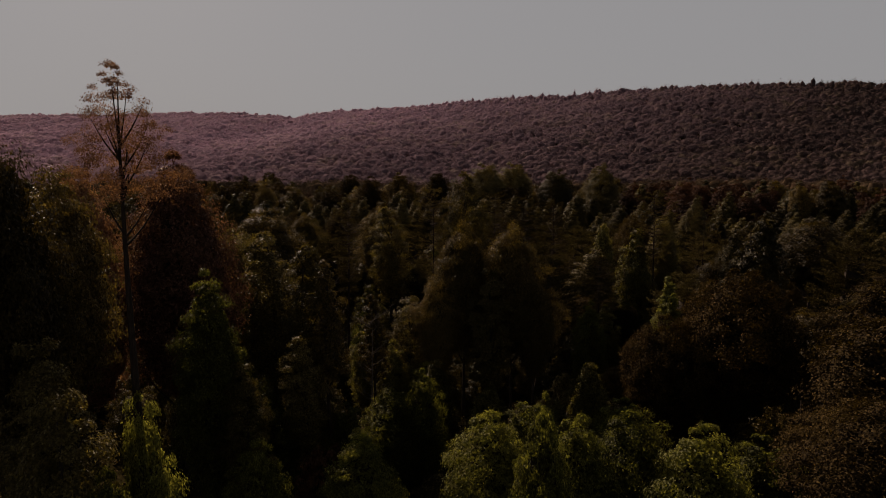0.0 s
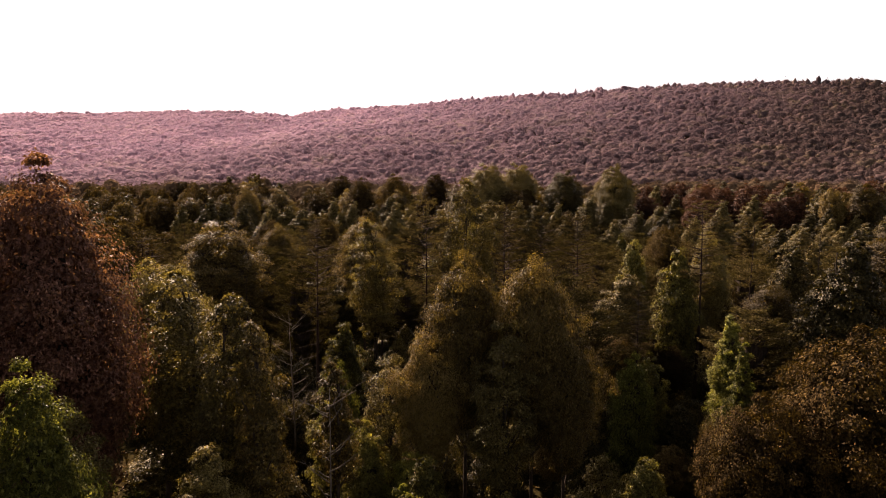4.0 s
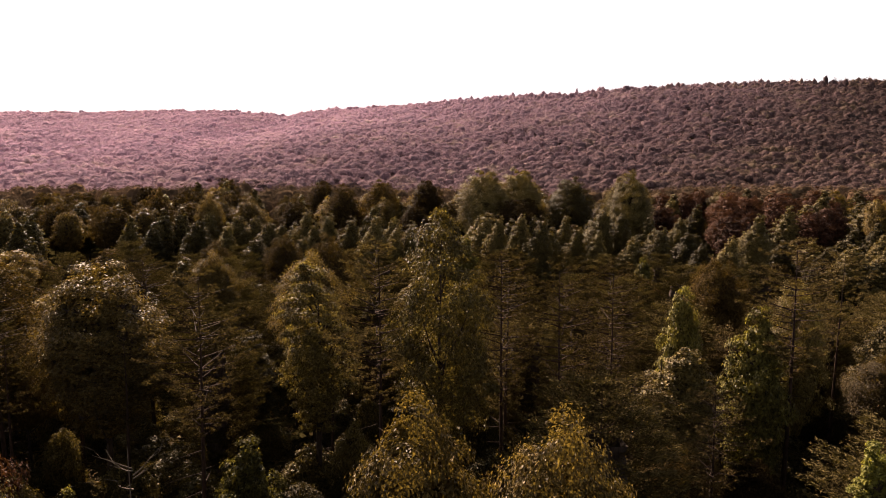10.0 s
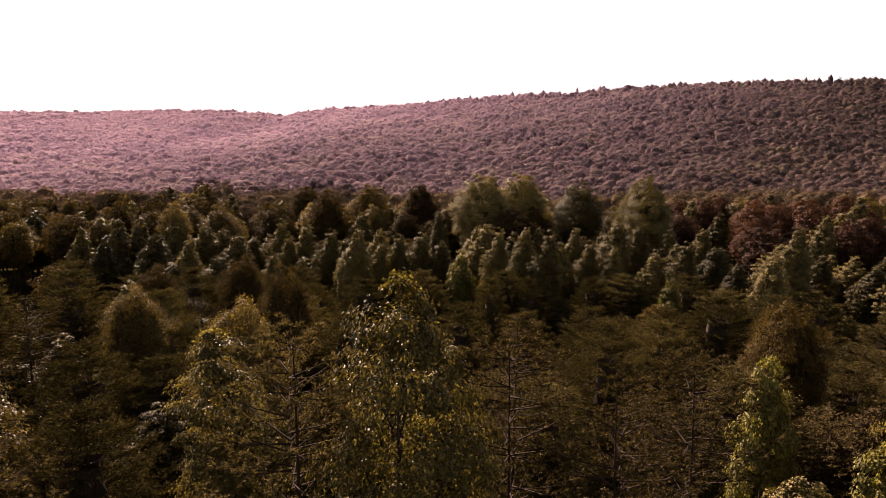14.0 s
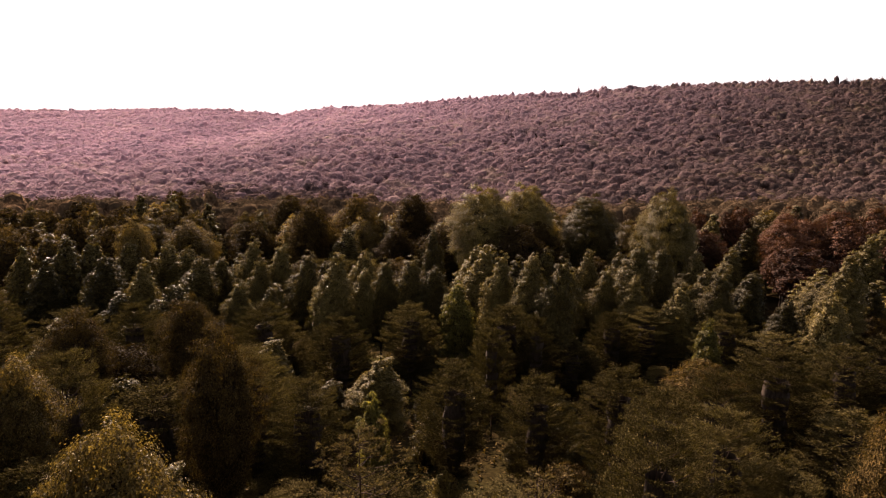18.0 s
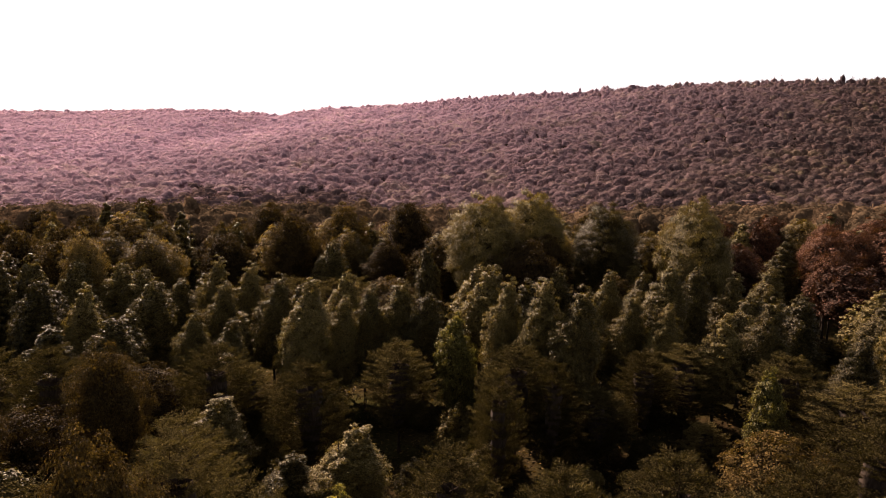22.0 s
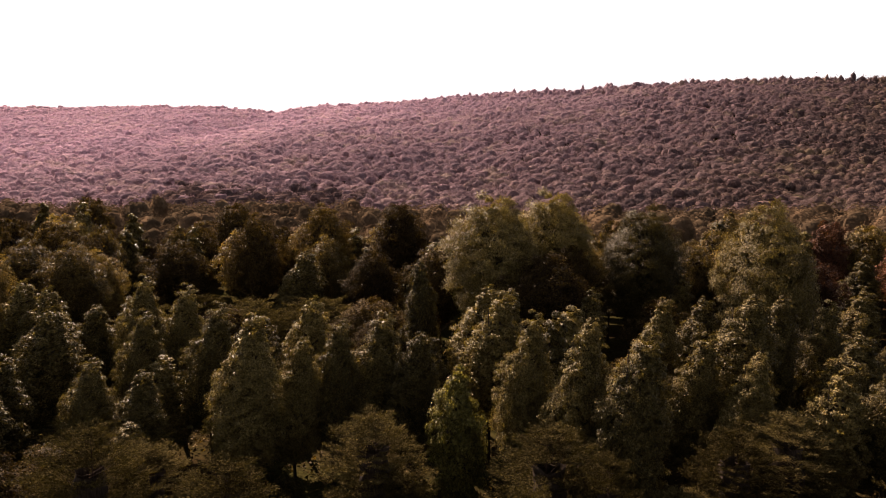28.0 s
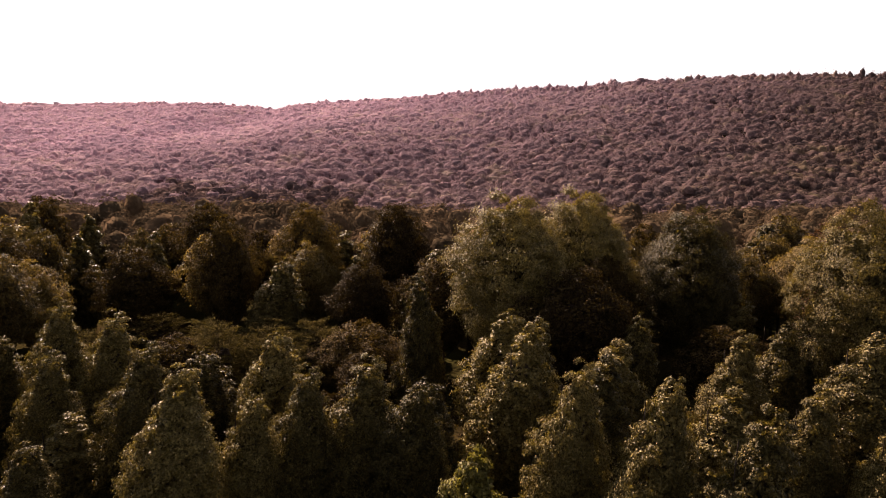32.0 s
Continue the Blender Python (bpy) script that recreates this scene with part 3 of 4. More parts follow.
# kind: maker, name, native height, native crown radius, label, category
def prototypes():
    P = {}

    def put(key, ob, height, radius, label, category="tree", group=""):
        P.setdefault(key, []).append(tagged(ob, label, category, group))
        ob["h"], ob["r"] = height, radius

    wind = (1.25, -0.3)
    for lod, (nl, nc, ls, det) in enumerate(((30000, 200, 0.138, 2), (14000, 150, 0.195, 1), (5200, 100, 0.32, 0))):
        for v in range(3 if lod < 1 else 2):
            s = 100 * lod + 10 * v
            # variant 1 is the same tulip poplar, only grouped apart
            put(f"poplar{lod}", broad_tree("sweetgum_tree" if v == 1 else "tulip_poplar", 11 + s, 14, 2.7, 0.30, "point", "green", int(nl * 1.3), int(nc * 1.6), ls * 0.95, wind, detail=0, clump_size=0.18, hull=0.7, inner=0.78), 14, 2.7,
                "young sweetgum with a pointed green crown" if v == 1 else "young tulip poplar with a pointed green crown bent by wind", "tree",
                "sweetgums" if v == 1 else "tulip poplars")
            put(f"broad{lod}", broad_tree("oak_tree", 13 + s, 17, 4.3, 0.46, "dome", "olive", int(nl * 1.35), nc, ls * 1.05, (0.3, 0), detail=det, clump_size=0.22, inner=0.5 if lod < 1 else 0.75, hull=0.5), 17, 4.3,
                "broad-leaved tree with an uneven olive crown", "tree", "oak trees")
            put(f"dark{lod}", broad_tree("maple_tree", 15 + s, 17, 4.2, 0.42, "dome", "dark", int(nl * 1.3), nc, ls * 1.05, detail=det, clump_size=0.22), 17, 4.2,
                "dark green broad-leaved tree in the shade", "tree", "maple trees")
            put(f"rust{lod}", broad_tree("maple_tree", 17 + s, 18, 4.2, 0.4, "dome", "rust", int(nl * 1.3), nc, ls * 1.05, detail=det, clump_size=0.22), 18, 4.2,
                "maple with rust-brown autumn leaves", "tree", "rust maples")
            put(f"sapling{lod}", broad_tree("sapling", 19 + s, 8, 1.6, 0.18, "oval", "yellow", int(nl * 0.5), int(nc * 0.6), ls * 0.95, detail=0), 8, 1.6,
                "slender sapling with sunlit yellow-green leaves", "tree", "saplings")
            nn = ((16, 12, 0.25, 15), (12, 6, 0.38, 11), (8, 3, 0.6, 8))[lod]
            spray = ((420, 105, 0.21), (330, 60, 0.30), (230, 30, 0.48))[lod]
            put(f"feather{lod}", young_pine("young_pine", 21 + s, 11, 3.2, 0.22, *spray), 11, 3.2,
                "young pine with a dense feathery olive-green crown", "tree", "young pines")
            put(f"pine{lod}", pine_tree("tall_pine", 23 + s, 20, 3.0, 0.55, "dome", nn[3] + 1, nn[0] + 2, nn[1], nn[2], dead=12 - 5 * lod, sparse=0.82, leaf="pine", twig=3 if lod < 1 else 0), 20, 3.0,
                "tall pine with a bare trunk and an open feathery crown", "tree", "tall pines")
            put(f"bush{lod}", broad_tree("bush", 25 + s, 5, 2.1, 0.04, "mound", "green", int(nl * 0.6), int(nc * 0.6), ls * 0.85, detail=0), 5, 2.1,
                "dense green thicket bush on the forest floor", "bush", "thicket bushes")
    for v in range(2):
        put("pink0", broad_tree("maple_tree", 501 + v, 18, 4.6, 0.26, "oval", "pink", 42000, 170, 0.165, clump_size=0.25, hull=0.5, inner=0.5), 18, 4.6,
            "maple with brownish pink leaves beside the tall pine", "tree")
        put("gold0", broad_tree("vine_mound", 521 + v, 14, 4.6, 0.3, "dome", "gold", 44000, 190, 0.15, clump_size=0.2, lobes=16), 14, 4.6,
            "tree smothered in golden-brown vines forming a mound", "tree")
        put("round1", broad_tree("round_oak", 541 + v, 17, 3.9, 0.32, "dome", "olive", 42000, 190, 0.16, clump_size=0.2, hull=0.95), 17, 3.9,
            "rounded tree with a golden sunlit top and dark shaded side", "tree")
        put("bigoak1", broad_tree("tall_oak", 561 + v, 24, 7.2, 0.3, "dome", "green", 60000, 340, 0.22, lobes=20, detail=1, clump_size=0.17, hull=0.5), 24, 7.2,
            "tall spreading green tree standing above the canopy", "tree", "tall spreading trees")
        put("column0", broad_tree("vine_column", 581 + v, 13, 1.7, 0.12, "point", "lime", 22000, 110, 0.13, detail=0), 13, 1.7,
            "slender tree trunk wrapped in yellow-green vine leaves", "tree")
    for v in range(3):
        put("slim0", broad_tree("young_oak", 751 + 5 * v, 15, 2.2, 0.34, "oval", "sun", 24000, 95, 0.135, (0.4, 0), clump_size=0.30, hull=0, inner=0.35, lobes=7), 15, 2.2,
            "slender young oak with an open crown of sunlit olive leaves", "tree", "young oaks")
        put("spindly0", broad_tree("young_oak", 771 + 5 * v, 15, 1.6, 0.5, "oval", "olive", 12000, 60, 0.13, (-0.4, 0.2), clump_size=0.30, hull=0, inner=0.2, lobes=6), 15, 1.6,
            "thin young oak with ragged leaf tufts along its stem", "tree", "young oaks")
    for v in range(2):
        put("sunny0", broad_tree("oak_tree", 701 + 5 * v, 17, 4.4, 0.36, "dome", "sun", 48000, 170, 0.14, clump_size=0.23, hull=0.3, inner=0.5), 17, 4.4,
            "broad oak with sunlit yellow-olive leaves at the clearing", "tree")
    put("fresh0", broad_tree("sweetgum_tree", 731, 17, 3.4, 0.22, "oval", "lime", 40000, 150, 0.13, clump_size=0.25, hull=0.25, inner=0.45), 17, 3.4,
        "sweetgum with fresh green leaves beside the clearing", "tree")
    for v in range(3):
        put("lime0", broad_tree("thicket_tree", 651 + 5 * v, 9, 2.9, 0.03, "oval", "lime", 26000, 140, 0.125, clump_size=0.24, detail=0), 9, 2.9,
            "bushy young tree with fresh sunlit green leaves", "tree", "bushy young trees")
    put("yellow0", broad_tree("tulip_poplar", 601, 16, 3.0, 0.38, "dome", "sun", 34000, 140, 0.125, hull=0, inner=0.35, clump_size=0.24), 16, 3.0,
        "tulip poplar with an open olive-green crown among pines", "tree")
    put("lone0", broad_tree("lone_tree", 611, 28, 2.6, 0.80, "cone", "pink", 15000, 110, 0.075, (-0.5, 0), hull=0, clump_size=0.2, limb=0.4, inner=0.3), 28, 2.6,
        "lone thin tree with a sparse brownish crown against the sky", "tree")
    put("red0", broad_tree("sumac_bush", 621, 7, 2.6, 0.3, "dome", "rust", 5000, 40, 0.18), 7, 2.6,
        "sumac with rusty leaf tips at the thicket edge", "bush")
    put("bare0", bare_tree("dead_tree", 631, 11), 11, 2.0, "leafless dead tree with pale twigs", "tree", "dead trees")
    return P


KIND = prototypes()
USED = set()
rng = random.Random(5)


def plant(key, x, y, top, radius, turn=None):
    """A tree of that kind with its top at that height and that crown radius."""
    base = float(land(x, y)) - 0.15
    choice = KIND[key]
    ob = choice[rng.randrange(len(choice))]
    sz, sx = (top - base) / ob["h"], radius / ob["r"]
    spin = rng.uniform(0, 360) if turn is None else turn
    m = Matrix.Translation((x, y, base)) @ pose(0, 0, 0, 0, 0, spin) @ Matrix.Diagonal((sx, sx, sz, 1))
    if ob.name not in USED:
        USED.add(ob.name)
        ob.matrix_basis = m
        return ob
    own = ob.scale
    return copy_thing(ob, m @ Matrix.Diagonal((1 / own[0], 1 / own[1], 1 / own[2], 1)))


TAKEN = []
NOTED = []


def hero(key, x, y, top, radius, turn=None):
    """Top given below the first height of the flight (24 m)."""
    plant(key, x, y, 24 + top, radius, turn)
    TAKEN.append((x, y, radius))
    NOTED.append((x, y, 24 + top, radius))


# edge of the clearing
hero("lone0", -13.3, 28.0, 3.4, 2.4, 0)
hero("pink0", -20.6, 50.4, -0.7, 4.9)
hero("pink0", -26.5, 48.0, -1.2, 4.0)
hero("broad0", -20.0, 29.0, 0.6, 3.6)
hero("broad0", -21.5, 36.0, -1.6, 3.6)
hero("fresh0", -14.2, 38.3, -6.7, 2.5)
for key, tx, ty, tt, tr in (("slim0", -11.8, 37.0, -11.4, 1.6), ("lime0", -13.0, 27.3, -9.9, 1.7), ("slim0", -14.5, 24.0, -8.3, 2.0), ("slim0", -16.6, 26.0, -7.2, 2.2),
                            ("lime0", -12.6, 23.5, -11.2, 1.7), ("slim0", -11.0, 48.2, -6.2, 2.4), ("slim0", -14.7, 52.4, -5.9, 3.0), ("spindly0", -8.9, 46.2, -7.2, 1.6), ("spindly0", -6.6, 51.5, -10.5, 1.5), ("slim0", -16.5, 43.5, -9.5, 2.2),
                            ("sunny0", -19.6, 60.6, -7.6, 4.2), ("slim0", -13.4, 57.8, -12.8, 1.5), ("sapling0", -16.0, 67.3, -14.1, 1.5), ("red0", -22.8, 71.4, -13.7, 2.2), ("slim0", -4.4, 56.5, -11.6, 1.8),
                            ("gold0", 20.0, 51.0, -9.3, 4.4), ("gold0", 14.6, 50.0, -12.3, 3.1), ("broad0", 0.0, 56.4, -6.4, 2.8), ("broad0", 3.9, 55.6, -6.5, 2.7),
                            ("broad0", -1.9, 55.4, -10.4, 2.3), ("broad0", 5.6, 54.6, -10.2, 2.3), ("slim0", 2.0, 53.6, -9.0, 2.2), ("lime0", 11.6, 64.0, -13.8, 1.8), ("lime0", -10.3, 33.5, -14.2, 1.9), ("slim0", -10.2, 43.5, -11.5, 1.8), ("lime0", -7.2, 42.5, -15.8, 1.8), ("red0", -8.0, 39.4, -17.3, 1.7)):
    hero(key, tx, ty, tt, tr)
hero("column0", 20.6, 70.7, -12.3, 1.7)
hero("column0", 19.0, 64.0, -12.8, 1.3)
hero("sapling0", 14.0, 69.2, -15.5, 1.6)
hero("sapling0", -10.0, 74.0, -14.3, 1.8)
hero("lime0", -9.2, 66.0, -15.2, 1.8)
hero("bare0", -6.5, 48.6, -11.0, 1.5)
hero("bare0", -12.5, 66.5, -11.5, 1.6)
for bx, by, bt, br in ((3.7, 31.5, -11.3, 1.7), (11.9, 34.4, -13.8, 3.2), (-4.9, 47.0, -16.3, 2.8), (9.0, 37.0, -14.1, 3.0), (6.0, 35.5, -13.7, 2.6), (-5.7, 37.3, -15.4, 2.6),
                       (1.5, 39.0, -14.9, 3.0), (-2.7, 46.1, -14.8, 1.8), (15.8, 36.0, -15.2, 3.2), (4.0, 42.5, -15.7, 3.0), (10.5, 44.5, -16.2, 3.0), (-14.0, 44.0, -14.2, 3.2), (-3.0, 53.8, -16.4, 2.0)):
    hero("lime0", bx, by, bt, br)
TAKEN += [(-20.0, 69.0, 4.0), (-14.0, 67.0, 3.0), (-22.0, 77.0, 4.0), (-16.0, 80.0, 3.0), (-27.0, 70.0, 4.0)]      # deep shade
TAKEN += [(-18.0, 75.0, 3.2), (-17.0, 84.0, 3.0), (-26.0, 80.0, 3.0)]
TAKEN += [(-8.0, 57.0, 2.4), (-6.0, 62.0, 3.0), (-11.0, 65.0, 2.6), (-4.0, 66.0, 2.4)]
TAKEN += [(-9.6, y, 1.6) for y in (44, 47, 50, 53)]      # a bare strip of dry grass
for bx, by, bt, br in ((-2.0, 51.0, -15.5, 1.5), (-5.5, 54.0, -15.0, 1.5), (2.0, 50.0, -17.0, 1.6), (9.5, 52.0, -16.0, 1.6), (-8.0, 58.0, -14.5, 1.6), (6.5, 48.0, -17.5, 1.7)):
    hero("sapling0", bx, by, bt, br)
# pines of the middle
hero("round1", -24.8, 88.0, -7.6, 5.0)
hero("pine0", -12.0, 73.0, -5.2, 3.0)
hero("pine0", -3.4, 76.5, -3.8, 2.8)
hero("pine0", 3.5, 77.5, -4.4, 2.8)
hero("pine0", 6.5, 75.0, -5.0, 2.6)
hero("pine0", 10.0, 80.0, -5.6, 2.8)
hero("yellow0", 0.3, 75.6, -2.6, 3.1)
hero("slim0", -9.1, 87.3, -6.8, 2.9)
hero("pine0", 22.2, 83.2, -4.8, 3.2)
hero("sapling0", 18.2, 92.4, -9.8, 1.9)
hero("sapling0", 20.5, 84.0, -9.5, 2.2)
hero("dark0", -13.1, 115.1, -9.3, 2.8)
hero("dark0", -23.8, 137.7, -11.7, 3.0)
hero("feather0", 18.4, 112.7, -12.5, 3.0)
hero("feather0", 17.3, 122.0, -14.6, 3.4)
hero("feather0", 1.8, 128.2, -14.7, 3.2)
hero("feather0", 15.4, 128.0, -14.9, 3.2)
hero("feather0", 8.5, 126.0, -14.9, 2.8)
hero("sapling0", -5.1, 129.1, -17.9, 1.4)
hero("feather1", 39.7, 139.0, -16.0, 3.4)
hero("feather0", 10.9, 149.6, -15.8, 2.3)
hero("feather0", 5.6, 143.3, -14.6, 2.2)
for key, tx, ty, tt, tr in (("sunny0", 24.6, 88.0, -8.9, 2.6), ("broad0", 31.0, 87.8, -14.1, 3.0), ("pine0", -33.0, 88.6, -7.7, 3.2), ("feather0", -24.5, 103.4, -12.0, 3.6),
                            ("pine0", -28.3, 103.3, -8.8, 3.2), ("broad0", -25.6, 113.7, -10.9, 3.2), ("dark0", -31.7, 132.0, -12.0, 3.4), ("feather0", 21.6, 111.4, -15.7, 3.0),
                            ("feather0", 30.4, 107.0, -14.4, 3.4), ("feather0", 30.9, 116.5, -16.1, 3.4), ("feather0", 13.0, 107.6, -11.3, 3.2), ("dark0", 25.4, 105.7, -9.9, 3.0),
                            ("broad0", -11.6, 98.0, -8.6, 3.4)):
    hero(key, tx, ty, tt, tr)
hero("feather0", -3.8, 156.7, -16.1, 3.4)
hero("feather0", 26.0, 160.0, -17.2, 3.6)
hero("feather0", 21.0, 157.0, -17.0, 3.0)
for px, py, pt, pr in ((22.5, 126.0, -14.6, 3.0), (-9.0, 122.0, -14.0, 3.2), (-14.5, 127.0, -13.6, 3.2), (-20.0, 150.0, -14.6, 3.4), (-11.0, 148.0, -15.6, 3.4),
                       (-26.0, 120.0, -11.5, 3.4), (30.0, 132.0, -14.5, 3.4), (33.0, 152.0, -15.8, 3.4), (-33.0, 146.0, -13.8, 3.4)):
    hero("feather0", px, py, pt, pr)
TAKEN += [(19.5, 146.0, 3.2), (-6.5, 146.0, 3.0), (25.0, 139.0, 2.6)]      # gaps in deep shade
# young poplars
for px, py, pt, pr in ((7.1, 165.6, -11.2, 2.0), (10.6, 161.0, -10.3, 2.1), (13.7, 157.1, -10.7, 2.2), (-15.1, 164.0, -11.2, 2.6),
                       (-8.8, 168.5, -12.6, 2.0), (-5.7, 170.3, -12.6, 2.5), (26.2, 171.4, -10.5, 2.9), (-30.7, 180.6, -11.4, 2.3),
                       (-26.3, 179.8, -12.1, 2.4), (-28.1, 164.8, -15.0, 2.0), (28.9, 198.8, -14.8, 2.4), (53.0, 166.4, -11.0, 2.6),
                       (-11.5, 166.0, -13.4, 1.9), (-2.0, 168.0, -13.2, 2.1), (31.0, 176.0, -11.5, 2.4), (21.5, 168.0, -13.5, 2.0),
                       (20.6, 177.5, -12.4, 2.2), (35.0, 163.0, -13.0, 2.3), (-20.5, 172.0, -12.2, 2.3)):
    hero("poplar0", px, py, pt, pr * 1.32, rng.uniform(-20, 20))
for px, py, pt, pr in ((-27.8, 174.0, -13.4, 2.2), (-36.1, 180.5, -14.2, 2.4), (-24.0, 164.6, -16.0, 2.2), (24.6, 164.6, -13.8, 2.0), (37.2, 179.6, -13.2, 2.4), (38.6, 152.0, -14.2, 2.2)):
    hero("poplar0", px, py, pt, pr * 1.25, rng.uniform(-20, 20))
hero("sapling0", 2.0, 160.8, -14.3, 2.2)
hero("sapling0", 29.1, 146.8, -15.7, 1.8)
# tall trees behind the poplars
hero("bigoak1", 14.6, 207.0, -4.6, 6.2)
hero("bigoak1", 6.2, 199.0, -4.6, 6.6)
hero("bigoak1", 36.5, 189.7, -5.0, 5.6)
hero("bigoak1", 26.5, 205.0, -6.5, 5.8)
hero("rust1", 61.2, 201.3, -9.9, 4.5)
hero("rust1", 68.0, 206.0, -10.3, 4.5)
hero("dark1", -36.7, 232.7, -8.6, 5.0)
hero("dark1", -20.0, 224.0, -8.2, 5.0)
hero("dark1", -8.0, 228.0, -8.0, 5.0)
hero("dark1", -28.0, 214.0, -9.0, 4.4)
hero("poplar1", -2.0, 186.0, -10.4, 2.4)


def free(x, y, r):
    return all((x - a) ** 2 + (y - b) ** 2 > (0.72 * (r + c)) ** 2 for a, b, c in TAKEN)


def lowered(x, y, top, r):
    """Caps a fill tree along the camera's sightlines, so that noted trees stay in view."""
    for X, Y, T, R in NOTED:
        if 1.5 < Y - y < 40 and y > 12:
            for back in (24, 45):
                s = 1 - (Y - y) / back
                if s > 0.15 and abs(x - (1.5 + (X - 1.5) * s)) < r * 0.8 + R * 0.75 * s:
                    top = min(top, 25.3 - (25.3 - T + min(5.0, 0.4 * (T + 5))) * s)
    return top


def canopy(x, y):
    """Mean height of the tree tops of the near woods, and the kinds that stand there."""
    n = float(wave(x, y, 9, 21)) * 1.6
    if y < 54:
        if x < -11 - 0.05 * y:
            return 15.5 + n, ("broad", "broad", "rust", "dark", "pine")
        if x > 15 + 0.1 * y:
            return 14.5 + n, ("dark", "broad", "dark")
        return 5.5 + 0.5 * n, ("bush", "bush", "sapling")
    if y < 68:
        return (10 if x > 12 else 6 if x > -9 else 4.5) + n, ("bush", "dark", "sapling", "broad", "dark")
    if y < 100:
        side = min(abs(x) / 60, 1)
        if x < -22 and y > 82:
            return 16.5 + n, ("pine", "feather", "dark", "broad", "feather")
        return 17.2 + n - 3 * side, ("pine", "pine", "feather", "poplar", "pine") if abs(x) < 18 else ("pine", "pine", "feather", "broad", "dark", "poplar")
    if y > 158 - 0.38 * max(0, x - 10) and y < 186:
        return 11.6 + 1.3 * n - 0.05 * max(0, x - 20), ("poplar",)
    if x < -11 and y < 150:
        return 10.6 - 0.03 * (y - 100) + 1.5 * n, ("feather", "broad", "dark", "feather", "poplar", "dark")
    if y < 135:
        return 9.4 - 0.05 * (y - 100) + 1.6 * n + 2 * smooth(5, 20, -x) * 1.0, ("feather",) * 6 + ("dark",)
    if y < 158:
        return 7.2 + 1.6 * n + 1.5 * smooth(15, 30, -x), ("feather",) * 5 + ("poplar",)
    if y < 206 and -42 < x < 3:
        return 7.0 + n, ("dark", "dark", "feather", "bush")
    if x > 34:
        return 13.4 + n, ("rust", "broad", "rust", "poplar")
    return 13.2 + n, ("dark", "broad", "broad", "dark", "dark", "poplar")


LOW = ("dark", "dark", "feather", "broad", "bush")


def fill(y0, y1, step, limit, low=False):
    """A loose grid of trees: the tall ones of the canopy, or the lower ones in the gaps between them."""
    y = y0
    while y < y1:
        x = -limit(y)
        while x < limit(y):
            px, py = x + rng.uniform(-0.42, 0.42) * step, y + rng.uniform(-0.42, 0.42) * step
            top, kinds = canopy(px, py)
            hollow = 68 < py < 186 and float(wave(px, py, 6.5, 55)) < (-0.3 if py < 158 else -0.2)
            if hollow and not low:
                x += step
                continue
            key = "bush" if hollow else rng.choice(("bush", "dark", "bush") if low and py < 100 else ("feather", "feather", "bush") if low and py < 158 else LOW if low else kinds)
            top += rng.uniform(-12.0, -8.0) if low and py < 100 else rng.uniform(-9.0, -5.0) if low else rng.uniform(-3.4, 1.0) if py < 158 else rng.uniform(-2.6, 0.6)
            # cut down where it would hide a noted tree from the camera
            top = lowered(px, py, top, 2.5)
            tall = max(top - float(land(px, py)), 3.0)
            near = max(abs(px) / 0.62, (24 - top) / 0.55, py - 127)
            lod = 0 if near < 34 else 1 if near < 90 else 2
            r = min(KIND[f"{key}{lod}"][0]["r"] * (rng.uniform(0.8, 1.08) if key == "pine" else rng.uniform(1.05, 1.45)), max(1.5, tall * (0.36 if key == "feather" else 0.32)))
            if py > 186 and not low:
                r = rng.uniform(3.3, 5.2)
            if key == "bush":
                tall, r = rng.uniform(2.6, 5.5), rng.uniform(1.5, 2.4)
            if free(px, py, r):
                plant(f"{key}{lod}", px, py, float(land(px, py)) + tall, r, rng.uniform(-30, 30) if key == "poplar" else None)
                TAKEN.append((px, py, r * 0.8))
            x += step
        y += step * 0.9


def thicket(y0, y1, step, limit):
    """Bushes and small shaded trees under the tall ones."""
    y = y0
    while y < y1:
        x = -limit(y)
        while x < limit(y):
            px, py = x + rng.uniform(-0.45, 0.45) * step, y + rng.uniform(-0.45, 0.45) * step
            tall = rng.uniform(2.5, 6.0)
            key = "bush2" if max(abs(px) / 0.62, 38, py - 127) > 60 else "bush1"
            plant(key, px, py, float(land(px, py)) + tall, rng.uniform(1.6, 2.6))
            x += step
        y += step


fill(29, 54, 4.2, lambda y: 0.72 * y + 4)
fill(54, 100, 5.4, lambda y: 0.70 * y + 4)
fill(100, 156, 6.6, lambda y: 0.68 * y + 4)
fill(156, 186, 7.0, lambda y: 0.68 * y + 4)
fill(186, 242, 7.0, lambda y: 0.68 * y + 4)
fill(54, 100, 4.6, lambda y: 0.66 * y + 4, True)
fill(100, 186, 5.8, lambda y: 0.64 * y + 4, True)
thicket(54, 104, 6.2, lambda y: 0.6 * y)


